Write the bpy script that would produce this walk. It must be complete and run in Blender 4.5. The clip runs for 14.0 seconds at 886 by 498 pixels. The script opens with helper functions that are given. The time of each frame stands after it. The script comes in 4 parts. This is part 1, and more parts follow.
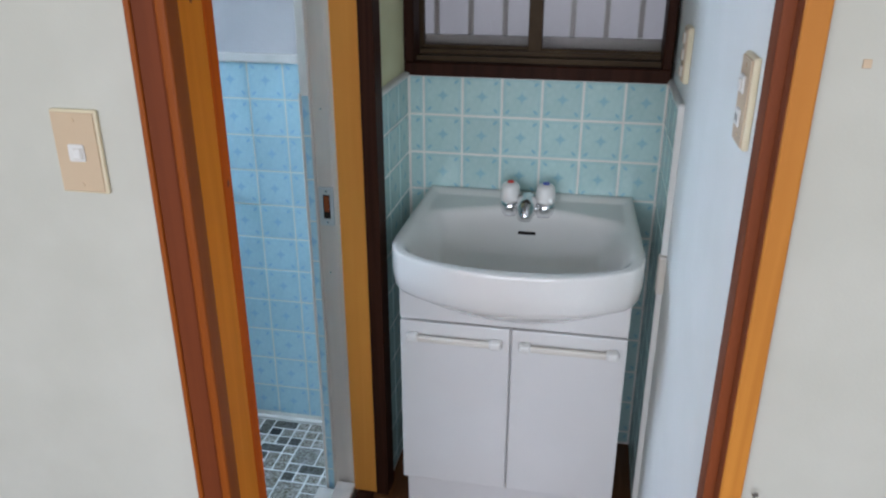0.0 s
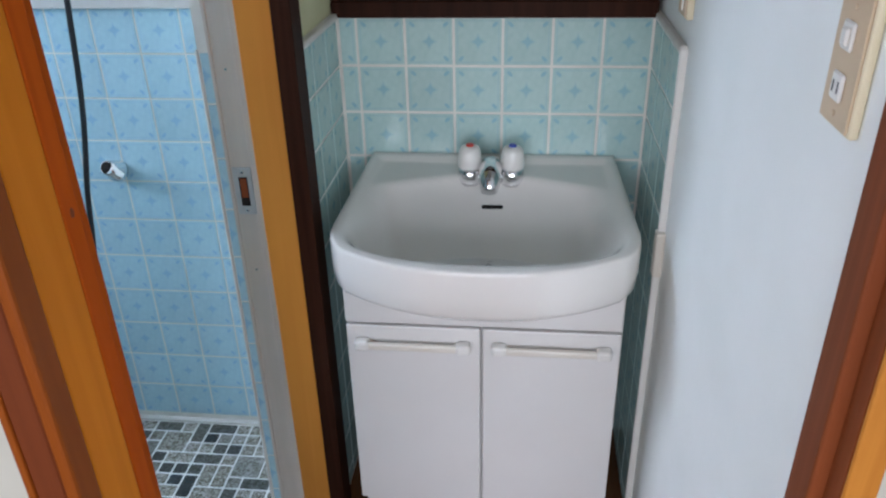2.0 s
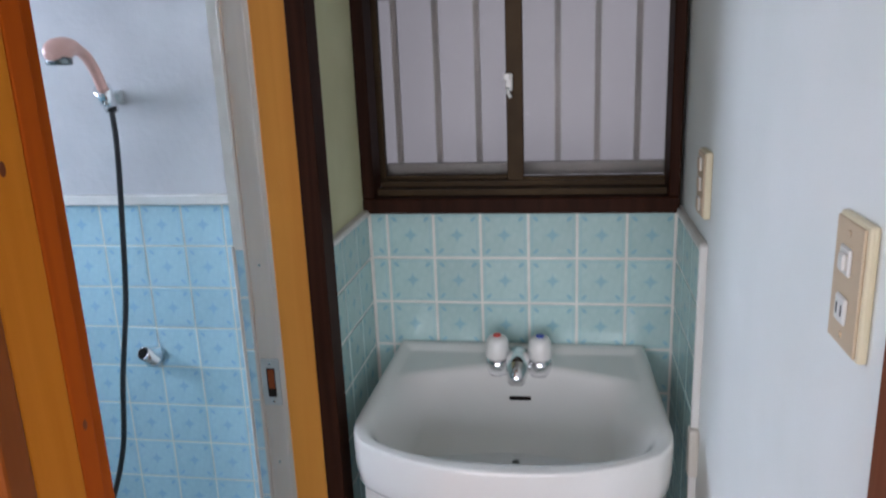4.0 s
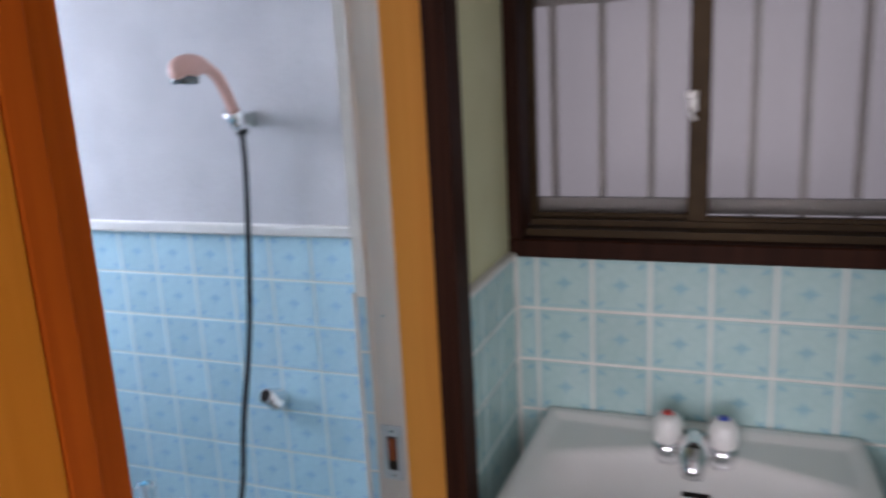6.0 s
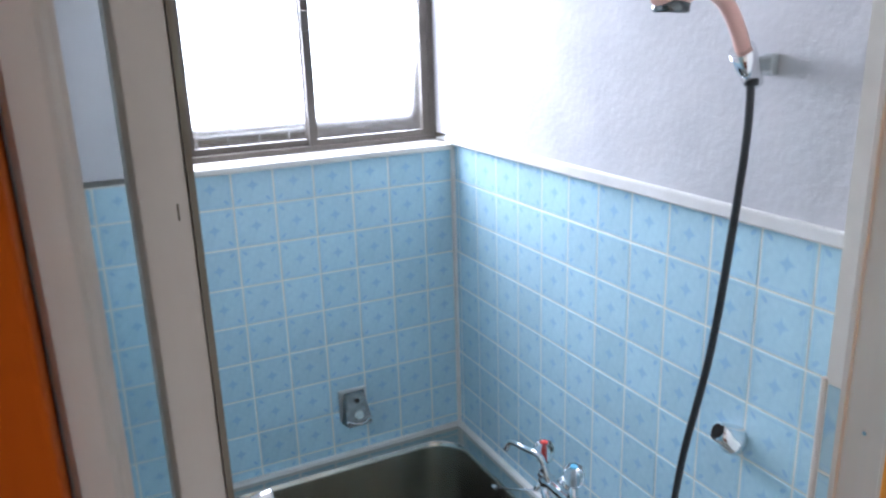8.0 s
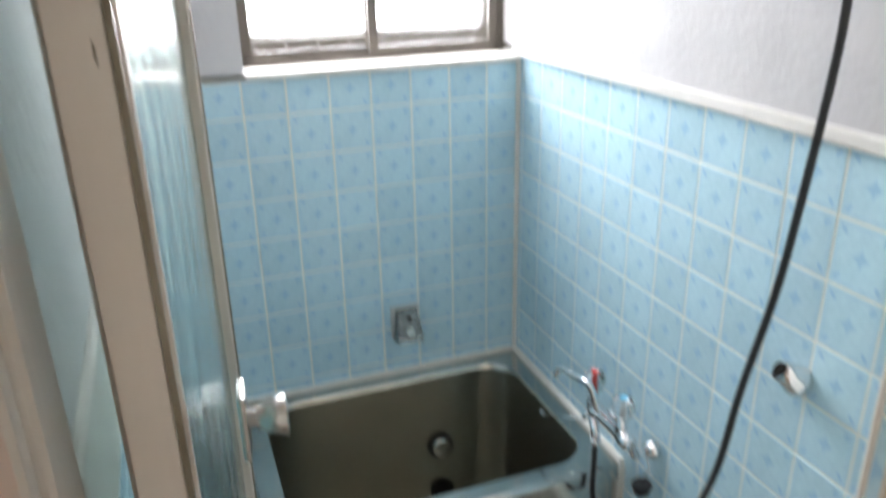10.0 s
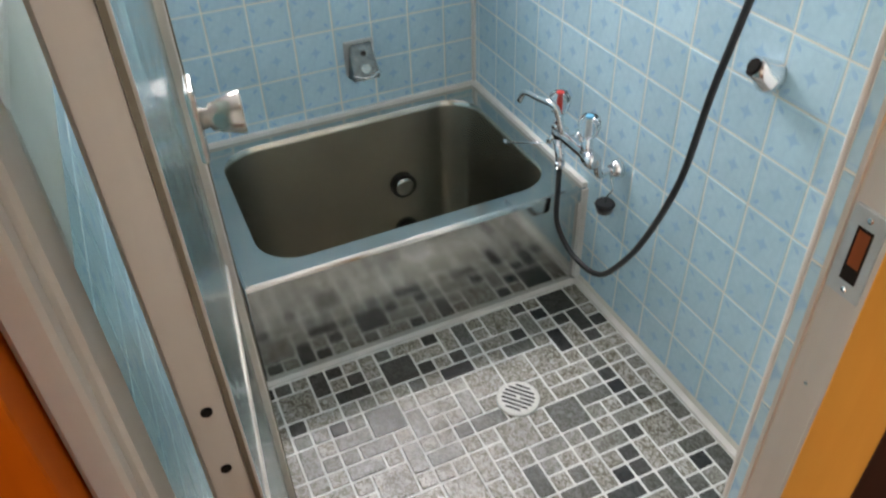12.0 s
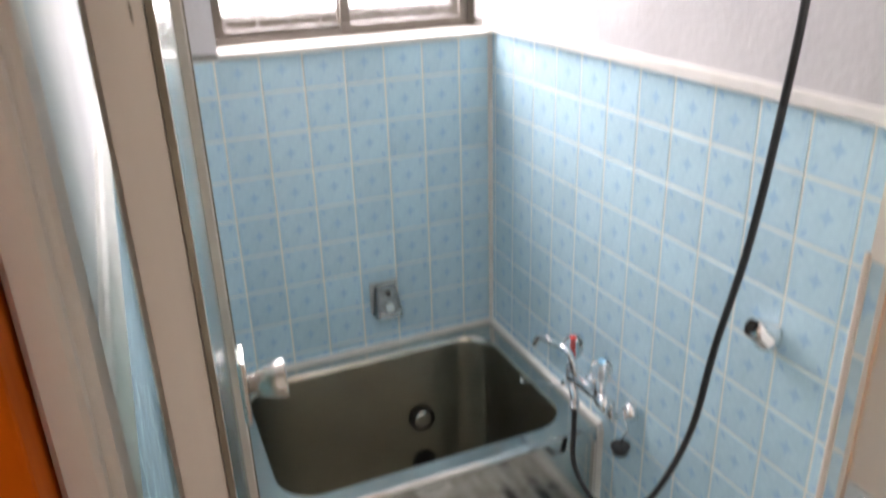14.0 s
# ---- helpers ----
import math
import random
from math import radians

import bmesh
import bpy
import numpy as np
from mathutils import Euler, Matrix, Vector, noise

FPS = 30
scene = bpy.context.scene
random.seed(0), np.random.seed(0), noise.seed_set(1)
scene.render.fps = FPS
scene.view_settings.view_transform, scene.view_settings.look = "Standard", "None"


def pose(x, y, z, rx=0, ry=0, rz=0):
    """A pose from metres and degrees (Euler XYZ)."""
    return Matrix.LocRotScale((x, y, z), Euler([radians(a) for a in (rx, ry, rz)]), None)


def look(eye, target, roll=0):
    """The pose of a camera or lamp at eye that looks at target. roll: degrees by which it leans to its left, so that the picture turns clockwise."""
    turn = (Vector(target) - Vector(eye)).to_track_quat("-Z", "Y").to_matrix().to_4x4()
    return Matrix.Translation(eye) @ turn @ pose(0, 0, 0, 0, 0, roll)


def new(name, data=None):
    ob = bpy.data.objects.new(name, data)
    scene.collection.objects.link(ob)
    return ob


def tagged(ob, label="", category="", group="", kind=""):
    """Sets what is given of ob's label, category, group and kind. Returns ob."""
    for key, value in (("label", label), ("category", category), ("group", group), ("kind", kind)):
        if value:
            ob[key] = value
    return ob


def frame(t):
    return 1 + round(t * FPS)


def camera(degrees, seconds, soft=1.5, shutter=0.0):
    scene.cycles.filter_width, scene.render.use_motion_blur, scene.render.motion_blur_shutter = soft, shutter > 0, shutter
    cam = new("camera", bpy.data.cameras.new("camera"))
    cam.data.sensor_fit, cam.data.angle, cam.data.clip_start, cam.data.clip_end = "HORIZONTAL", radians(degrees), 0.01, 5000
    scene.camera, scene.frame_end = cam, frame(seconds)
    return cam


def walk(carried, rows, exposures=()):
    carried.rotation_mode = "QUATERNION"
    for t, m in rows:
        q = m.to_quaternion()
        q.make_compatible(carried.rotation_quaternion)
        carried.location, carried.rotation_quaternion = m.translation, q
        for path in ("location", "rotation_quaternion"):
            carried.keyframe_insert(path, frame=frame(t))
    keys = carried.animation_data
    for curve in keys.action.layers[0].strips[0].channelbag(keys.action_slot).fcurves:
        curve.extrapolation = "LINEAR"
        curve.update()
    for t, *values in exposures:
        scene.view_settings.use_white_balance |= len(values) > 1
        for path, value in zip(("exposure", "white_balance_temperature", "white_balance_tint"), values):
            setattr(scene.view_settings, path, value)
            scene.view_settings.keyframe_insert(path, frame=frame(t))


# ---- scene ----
cam = camera(60.0, 14.0, soft=2.2, shutter=0.6)
PATH = [
    (0, (-0.640, 5.006, 1.631), (-0.995, 6.816, 0.858), -0.0),
    (0.5, (-0.608, 5.095, 1.620), (-1.026, 6.883, 0.829), 0.3),
    (1, (-0.651, 5.213, 1.612), (-0.997, 6.992, 0.765), 0.4),
    (1.5, (-0.708, 5.321, 1.600), (-0.975, 7.065, 0.658), 0.0),
    (2, (-0.721, 5.377, 1.596), (-0.925, 7.132, 0.658), -1.4),
    (2.5, (-0.700, 5.392, 1.608), (-0.934, 7.180, 0.744), -1.8),
    (3, (-0.701, 5.379, 1.628), (-0.961, 7.217, 0.884), -3.1),
    (3.2, (-0.702, 5.381, 1.640), (-0.972, 7.236, 0.943), -3.1),
    (5.3, (-0.648, 5.503, 1.620), (-1.130, 7.407, 1.239), -2.2),
    (5.5, (-0.680, 5.553, 1.614), (-1.196, 7.444, 1.214), -2.6),
    (6, (-0.746, 5.662, 1.619), (-1.448, 7.479, 1.168), -3.0),
    (6.5, (-0.775, 5.837, 1.610), (-1.938, 7.387, 1.111), -3.5),
    (7, (-0.814, 5.960, 1.601), (-2.221, 7.250, 1.006), -3.0),
    (7.1, (-0.834, 5.981, 1.569), (-2.275, 7.248, 1.003), -3.4),
    (7.5, (-0.879, 6.052, 1.622), (-2.460, 7.106, 0.999), -4.0),
    (7.7, (-0.878, 6.090, 1.620), (-2.550, 7.016, 1.032), -2.6),
    (9.8, (-0.915, 6.198, 1.584), (-2.709, 6.825, 0.961), -1.9),
    (10, (-0.919, 6.208, 1.563), (-2.665, 6.840, 0.822), -1.2),
    (10.5, (-0.918, 6.215, 1.531), (-2.584, 6.845, 0.620), -1.1),
    (11, (-0.926, 6.209, 1.493), (-2.522, 6.828, 0.458), -2.3),
    (11.5, (-0.928, 6.203, 1.473), (-2.447, 6.817, 0.325), -2.4),
    (12, (-0.935, 6.194, 1.451), (-2.363, 6.804, 0.190), -2.3),
    (12.5, (-0.922, 6.192, 1.449), (-2.327, 6.808, 0.165), -2.1),
    (13, (-0.918, 6.186, 1.460), (-2.366, 6.800, 0.225), -2.6),
    (13.5, (-0.912, 6.185, 1.499), (-2.480, 6.833, 0.440), -2.8),
    (14, (-0.894, 6.169, 1.555), (-2.594, 6.871, 0.769), -1.8),
]
EXPOSURES = [(0.0, 0.0, 5600, 16), (2.5, 0.08, 5800, 19), (5.3, -0.04, 5950, 25), (6.2, -0.02, 6050, 28), (7.0, 0.20, 6000, 28), (7.7, 0.27, 6050, 27), (10.0, 0.50, 7150, 23), (11.0, 0.47, 7250, 22), (12.5, 0.52, 7600, 29), (14.0, 0.48, 7750, 33)]
walk(cam, [(t, look(eye, target, roll)) for t, eye, target, roll in PATH], EXPOSURES)

# ---- world and large lights ----
world = bpy.data.worlds.new("sky")
scene.world = world
world.use_nodes = True
sky = world.node_tree.nodes.new("ShaderNodeTexSky")
sky.sky_type, sky.sun_disc = "NISHITA", False
sky.sun_elevation, sky.sun_rotation = radians(40), radians(200)
world.node_tree.nodes["Background"].inputs["Strength"].default_value = 0.10
world.node_tree.links.new(sky.outputs[0], world.node_tree.nodes["Background"].inputs["Color"])


def area(name, m, w, h, watts, colour):
    d = bpy.data.lights.new(name, "AREA")
    d.shape, d.size, d.size_y, d.energy, d.color = "RECTANGLE", w, h, watts, colour
    ob = new(name, d)
    ob.matrix_world = m
    return ob


area("bath_window_light", look((-3.22, 6.80, 1.66), (-2.2, 6.66, 1.22)), 0.78, 0.74, 20.5, (0.82, 0.93, 1.0))
area("bath_sky_light", look((-3.85, 6.78, 3.05), (-2.75, 6.76, 1.45)), 1.5, 1.2, 46, (0.84, 0.94, 1.0))
# fill lamp added at the unseen end of the room
area("room_fill_light", look((-0.90, 2.45, 1.50), (-0.80, 6.0, 1.1)), 3.2, 1.3, 79, (1.0, 0.98, 0.94))

# ---- materials ----
def mat(name):
    m = bpy.data.materials.new(name)
    m.use_nodes = True
    return m, m.node_tree.nodes, m.node_tree.links, m.node_tree.nodes["Principled BSDF"]


def ramp(nodes, a, b, c1, c2):
    r = nodes.new("ShaderNodeValToRGB")
    r.color_ramp.elements[0].position, r.color_ramp.elements[1].position = a, b
    r.color_ramp.elements[0].color, r.color_ramp.elements[1].color = (*c1, 1), (*c2, 1)
    return r


def noise_tex(nodes, links, scale, detail=4, stretch=(1, 1, 1), coord="Object"):
    tc, mp, n = nodes.new("ShaderNodeTexCoord"), nodes.new("ShaderNodeMapping"), nodes.new("ShaderNodeTexNoise")
    mp.inputs["Scale"].default_value = stretch
    links.new(tc.outputs[coord], mp.inputs[0])
    links.new(mp.outputs[0], n.inputs["Vector"])
    n.inputs["Scale"].default_value, n.inputs["Detail"].default_value = scale, detail
    return n


def bump(nodes, links, b, height, strength, dist):
    n = nodes.new("ShaderNodeBump")
    n.inputs["Strength"].default_value, n.inputs["Distance"].default_value = strength, dist
    links.new(height, n.inputs["Height"])
    links.new(n.outputs[0], b.inputs["Normal"])


def plain(name, c1, c2, rough, metal=0.0, scale=6.0, bscale=0.0, bstr=0.2, bdist=0.001, stretch=(1, 1, 1), coat=0.0):
    m, N, L, b = mat(name)
    n = noise_tex(N, L, scale, 5, stretch)
    r = ramp(N, 0.35, 0.68, c1, c2)
    L.new(n.outputs[0], r.inputs[0])
    L.new(r.outputs[0], b.inputs["Base Color"])
    b.inputs["Roughness"].default_value, b.inputs["Metallic"].default_value = rough, metal
    b.inputs["Coat Weight"].default_value = coat
    if bscale:
        n2 = noise_tex(N, L, bscale, 3, stretch)
        bump(N, L, b, n2.outputs[0], bstr, bdist)
    return m


def wood(name, c1, c2, rough=0.4, axis=2):
    st = [38, 38, 38]
    st[axis] = 1.6
    m, N, L, b = mat(name)
    n = noise_tex(N, L, 1.0, 6, st)
    n.inputs["Distortion"].default_value = 0.9
    r = ramp(N, 0.3, 0.72, c1, c2)
    big = noise_tex(N, L, 2.2, 3, [1 if k != axis else 0.4 for k in range(3)])
    mx = N.new("ShaderNodeMix")
    mx.data_type, mx.blend_type = "RGBA", "MULTIPLY"
    r2 = ramp(N, 0.3, 0.7, (0.78, 0.76, 0.74), (1.08, 1.05, 1.0))
    L.new(n.outputs[0], r.inputs[0])
    L.new(big.outputs[0], r2.inputs[0])
    mx.inputs["Factor"].default_value = 1.0
    L.new(r.outputs[0], mx.inputs["A"])
    L.new(r2.outputs[0], mx.inputs["B"])
    L.new(mx.outputs["Result"], b.inputs["Base Color"])
    b.inputs["Roughness"].default_value = rough
    b.inputs["Specular IOR Level"].default_value = 0.22
    bump(N, L, b, n.outputs[0], 0.25, 0.0008)
    return m


def tile_mat(name, pale, mid, deep, pitch):
    """Glazed wall tile: a star in the middle, a small leaf near each corner, a faint line round the edge."""
    m, N, L, b = mat(name)
    tc = N.new("ShaderNodeTexCoord")
    sp = N.new("ShaderNodeSeparateXYZ")
    L.new(tc.outputs["Object"], sp.inputs[0])

    def op(kind, a, c=None, d=None):
        n = N.new("ShaderNodeMath")
        n.operation = kind
        for k, v in enumerate((a, c, d)):
            if v is None:
                continue
            if isinstance(v, (int, float)):
                n.inputs[k].default_value = v
            else:
                L.new(v, n.inputs[k])
        return n.outputs[0]

    u, v = op("MULTIPLY", sp.outputs[0], 1 / pitch), op("MULTIPLY", sp.outputs[1], 1 / pitch)
    au, av = op("ABSOLUTE", u), op("ABSOLUTE", v)
    wob = noise_tex(N, L, 160, 2)
    wv = op("MULTIPLY", op("SUBTRACT", wob.outputs[0], 0.5), 0.045)
    # four-armed star: root(|u|) + root(|v|) stays small along the axes
    star = op("ADD", op("ADD", op("POWER", au, 0.62), op("POWER", av, 0.62)), wv)
    star = op("MINIMUM", op("MAXIMUM", op("MULTIPLY", op("SUBTRACT", 0.40, star), 7.0), 0.0), 1.0)
    # corner leaves: short strokes set on the diagonals
    du, dv = op("SUBTRACT", au, 0.345), op("SUBTRACT", av, 0.345)
    p, q = op("ADD", du, dv), op("SUBTRACT", du, dv)
    leaf = op("ADD", op("MULTIPLY", op("MULTIPLY", p, p), 1.0), op("MULTIPLY", op("MULTIPLY", q, q), 3.2))
    leaf = op("MINIMUM", op("MAXIMUM", op("MULTIPLY", op("SUBTRACT", 0.0125, op("ADD", leaf, op("MULTIPLY", wv, 0.12))), 220.0), 0.0), 1.0)
    edge = op("MAXIMUM", au, av)
    line = op("MULTIPLY", op("LESS_THAN", op("ABSOLUTE", op("SUBTRACT", edge, 0.42)), 0.012), 0.32)
    amount = op("MINIMUM", op("ADD", op("ADD", op("MULTIPLY", star, 0.70), op("MULTIPLY", leaf, 0.75)), line), 1.0)
    cloud = noise_tex(N, L, 70, 3)
    rc = ramp(N, 0.3, 0.7, pale, mid)
    L.new(cloud.outputs[0], rc.inputs[0])
    info = N.new("ShaderNodeObjectInfo")
    hv = N.new("ShaderNodeHueSaturation")
    L.new(op("ADD", op("MULTIPLY", info.outputs["Random"], 0.10), 0.95), hv.inputs["Value"])
    L.new(rc.outputs[0], hv.inputs["Color"])
    mx = N.new("ShaderNodeMix")
    mx.data_type = "RGBA"
    L.new(op("MULTIPLY", amount, op("ADD", op("MULTIPLY", wob.outputs[0], 0.5), 0.5)), mx.inputs["Factor"])
    L.new(hv.outputs[0], mx.inputs["A"])
    mx.inputs["B"].default_value = (*deep, 1)
    L.new(mx.outputs["Result"], b.inputs["Base Color"])
    b.inputs["Roughness"].default_value = 0.16
    soft = noise_tex(N, L, 28, 2)
    bump(N, L, b, soft.outputs[0], 0.10, 0.002)
    return m


def mosaic_mat(name, low, high, vein):
    """Glazed stone-look floor piece: a mottled ground with dark veins and a lumpy glossy face."""
    m, N, L, b = mat(name)
    info, geo = N.new("ShaderNodeObjectInfo"), N.new("ShaderNodeNewGeometry")
    add, fr = N.new("ShaderNodeMath"), N.new("ShaderNodeMath")
    add.operation, fr.operation = "ADD", "FRACT"
    L.new(info.outputs["Random"], add.inputs[0])
    L.new(geo.outputs["Random Per Island"], add.inputs[1])
    L.new(add.outputs[0], fr.inputs[0])
    r = ramp(N, 0.0, 1.0, low, high)
    L.new(fr.outputs[0], r.inputs[0])
    n, cloud = noise_tex(N, L, 95, 5), noise_tex(N, L, 30, 2)
    for k in (n, cloud):
        L.new(geo.outputs["Position"], k.inputs["Vector"])
    n.inputs["Distortion"].default_value = 1.6
    sp = ramp(N, 0.41, 0.60, vein, (1.0, 1.0, 1.0))
    L.new(n.outputs[0], sp.inputs[0])
    cl = ramp(N, 0.35, 0.65, (0.86, 0.84, 0.78), (1.06, 1.05, 1.04))
    L.new(cloud.outputs[0], cl.inputs[0])
    last = r.outputs[0]
    for k in (sp, cl):
        mx = N.new("ShaderNodeMix")
        mx.data_type, mx.blend_type = "RGBA", "MULTIPLY"
        mx.inputs["Factor"].default_value = 1.0
        L.new(last, mx.inputs["A"])
        L.new(k.outputs[0], mx.inputs["B"])
        last = mx.outputs["Result"]
    L.new(last, b.inputs["Base Color"])
    b.inputs["Roughness"].default_value = 0.26
    b.inputs["Specular IOR Level"].default_value = 0.62
    bump(N, L, b, n.outputs[0], 0.75, 0.0022)
    return m


def glass(name, colour, rough, ior, bscale=0.0, stretch=(1, 1, 1), bstr=0.5, bdist=0.004):
    m, N, L, b = mat(name)
    b.inputs["Base Color"].default_value = (*colour, 1)
    b.inputs["Transmission Weight"].default_value = 1.0
    b.inputs["Roughness"].default_value, b.inputs["IOR"].default_value = rough, ior
    if bscale:
        n = noise_tex(N, L, bscale, 3, stretch)
        bump(N, L, b, n.outputs[0], bstr, bdist)
    return m


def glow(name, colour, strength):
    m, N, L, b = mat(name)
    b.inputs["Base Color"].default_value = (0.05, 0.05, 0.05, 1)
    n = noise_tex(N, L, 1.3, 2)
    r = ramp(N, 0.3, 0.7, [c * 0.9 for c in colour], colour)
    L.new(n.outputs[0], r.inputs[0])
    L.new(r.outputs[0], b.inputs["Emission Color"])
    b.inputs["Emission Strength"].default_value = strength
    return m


M_ROOM = plain("cream_wallpaper", (0.58, 0.58, 0.50), (0.63, 0.63, 0.55), 0.85, bscale=220, bstr=0.25, bdist=0.001)
M_WASH = plain("pale_washroom_paint", (0.84, 0.87, 0.83), (0.88, 0.905, 0.87), 0.6, bscale=160, bstr=0.15, bdist=0.001)
M_GREEN = plain("yellow_green_plaster", (0.62, 0.61, 0.36), (0.68, 0.67, 0.42), 0.8, bscale=180, bstr=0.3, bdist=0.001)
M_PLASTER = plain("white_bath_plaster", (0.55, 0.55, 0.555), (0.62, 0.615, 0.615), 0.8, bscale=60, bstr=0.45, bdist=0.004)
M_CEIL = plain("white_ceiling", (0.72, 0.72, 0.70), (0.78, 0.78, 0.76), 0.9)
M_GROUT = plain("pale_grout", (0.74, 0.74, 0.68), (0.82, 0.82, 0.76), 0.7, scale=20)
M_FGROUT = plain("floor_grout", (0.66, 0.66, 0.62), (0.78, 0.78, 0.74), 0.7, scale=18)
M_CAULK = plain("white_caulk", (0.68, 0.67, 0.62), (0.76, 0.75, 0.71), 0.55, scale=14)
# Frame wood tones differ by piece; lit and shaded faces are partly in them.
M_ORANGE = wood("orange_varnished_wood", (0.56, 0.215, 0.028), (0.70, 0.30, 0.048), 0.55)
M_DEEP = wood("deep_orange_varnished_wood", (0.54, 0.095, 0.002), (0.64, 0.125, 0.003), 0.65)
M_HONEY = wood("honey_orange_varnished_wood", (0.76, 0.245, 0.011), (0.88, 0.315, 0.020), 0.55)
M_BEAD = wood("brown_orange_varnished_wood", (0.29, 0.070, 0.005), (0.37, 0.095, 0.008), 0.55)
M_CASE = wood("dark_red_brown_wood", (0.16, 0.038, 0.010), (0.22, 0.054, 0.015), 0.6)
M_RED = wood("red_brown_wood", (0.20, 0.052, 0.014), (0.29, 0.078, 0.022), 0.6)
M_YELLOW = wood("honey_painted_wood", (0.57, 0.235, 0.032), (0.63, 0.275, 0.042), 0.6)
M_DARK = wood("dark_brown_wood", (0.022, 0.008, 0.004), (0.042, 0.015, 0.008), 0.55)
M_FLOORW = wood("dark_floor_boards", (0.09, 0.035, 0.012), (0.17, 0.07, 0.024), 0.35, axis=1)
M_ALU = plain("satin_aluminium", (0.58, 0.535, 0.475), (0.66, 0.61, 0.545), 0.42, 0.35, scale=3, stretch=(8, 8, 0.6))
M_ALUEDGE = plain("bronzed_aluminium_edge", (0.16, 0.14, 0.10), (0.22, 0.19, 0.14), 0.35, 0.6)
M_BRONZE = plain("dark_bronze_sash", (0.040, 0.025, 0.012), (0.066, 0.042, 0.020), 0.45, 0.1, scale=9)
M_SASHB = plain("weathered_bronze_sash", (0.10, 0.085, 0.07), (0.15, 0.13, 0.11), 0.4, 0.3, scale=9)
M_CHROME = plain("chrome", (0.74, 0.74, 0.75), (0.82, 0.82, 0.83), 0.08, 1.0)
M_SATIN = plain("satin_brass_steel", (0.50, 0.485, 0.45), (0.58, 0.565, 0.53), 0.24, 1.0)
M_STEEL = plain("brushed_stainless_steel", (0.50, 0.505, 0.48), (0.58, 0.585, 0.555), 0.15, 1.0, scale=5)
M_STEELIN = plain("dull_stainless_steel", (0.44, 0.42, 0.365), (0.54, 0.515, 0.455), 0.23, 1.0, scale=7, bscale=120, bstr=0.1, bdist=0.001)
M_CERAMIC = plain("white_ceramic", (0.78, 0.765, 0.715), (0.82, 0.805, 0.755), 0.10, scale=3, coat=0.4)
M_CABINET = plain("white_laminate", (0.72, 0.71, 0.68), (0.77, 0.76, 0.73), 0.35, scale=3)
M_BEIGE = plain("beige_plastic", (0.60, 0.46, 0.30), (0.64, 0.50, 0.33), 0.45)
M_CREAM = plain("cream_plastic", (0.74, 0.66, 0.44), (0.78, 0.70, 0.50), 0.4)
M_WHITEP = plain("white_plastic", (0.76, 0.75, 0.70), (0.80, 0.79, 0.75), 0.3)
M_IVORY = plain("ivory_plastic", (0.70, 0.66, 0.58), (0.75, 0.71, 0.62), 0.4)
M_PINK = plain("pink_plastic", (0.70, 0.40, 0.32), (0.76, 0.46, 0.38), 0.35)
M_BLACK = plain("black_rubber", (0.012, 0.012, 0.013), (0.022, 0.022, 0.024), 0.32)
# near-black, mostly for holes laid on solid faces, their shade put into colour
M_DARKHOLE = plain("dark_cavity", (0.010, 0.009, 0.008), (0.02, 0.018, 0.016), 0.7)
M_REDP = plain("red_plastic", (0.60, 0.03, 0.02), (0.66, 0.05, 0.03), 0.3)
M_BLUEP = plain("blue_plastic", (0.03, 0.06, 0.45), (0.05, 0.10, 0.52), 0.3)
M_LBLUEP = plain("light_blue_plastic", (0.08, 0.40, 0.60), (0.10, 0.46, 0.66), 0.3)
M_GREYBAR = plain("grey_metal_bar", (0.15, 0.145, 0.13), (0.20, 0.19, 0.17), 0.6)
M_ACRYL = glass("clear_acrylic", (0.95, 0.96, 0.97), 0.05, 1.45)
M_FROST = glass("frosted_glass", (0.93, 0.94, 0.94), 0.22, 1.35)
M_FROSTW = glass("grey_frosted_glass", (0.93, 0.91, 0.90), 0.19, 1.10)
M_PATTERN = glass("patterned_green_glass", (0.73, 0.95, 0.92), 0.18, 1.32, 15, (1, 1, 0.40), 0.40, 0.010)
M_CLEARG = glass("obscure_side_glass", (0.93, 0.97, 0.97), 0.10, 1.05, 12, (1, 1, 0.3), 0.2, 0.004)
# one tile in two tints: bluer bath daylight, warmer room light put into colour
M_TILEB = tile_mat("bath_tile_cool_lit", (0.43, 0.66, 0.75), (0.49, 0.72, 0.80), (0.24, 0.49, 0.73), 0.1145)
M_TILEV = tile_mat("washroom_tile_warm_lit", (0.44, 0.63, 0.60), (0.50, 0.68, 0.65), (0.19, 0.46, 0.59), 0.111)
M_MOSAIC = {
    "l": mosaic_mat("pale_speckled_mosaic", (0.40, 0.39, 0.355), (0.52, 0.51, 0.475), (0.28, 0.26, 0.20)),
    "m": mosaic_mat("grey_speckled_mosaic", (0.30, 0.30, 0.28), (0.38, 0.38, 0.36), (0.40, 0.39, 0.34)),
    "d": mosaic_mat("dark_grey_speckled_mosaic", (0.13, 0.135, 0.125), (0.20, 0.205, 0.19), (0.40, 0.40, 0.34)),
    "k": mosaic_mat("charcoal_mosaic", (0.050, 0.053, 0.050), (0.085, 0.088, 0.082), (0.45, 0.45, 0.40)),
    "K": mosaic_mat("black_mosaic", (0.018, 0.019, 0.020), (0.028, 0.029, 0.030), (0.7, 0.7, 0.7)),
}
M_PLATE = plain("dull_strike_steel", (0.46, 0.50, 0.50), (0.56, 0.59, 0.58), 0.38, 0.5, scale=30)
M_GUN = plain("dark_grey_chrome", (0.17, 0.19, 0.19), (0.30, 0.33, 0.33), 0.22, 0.8, scale=40)
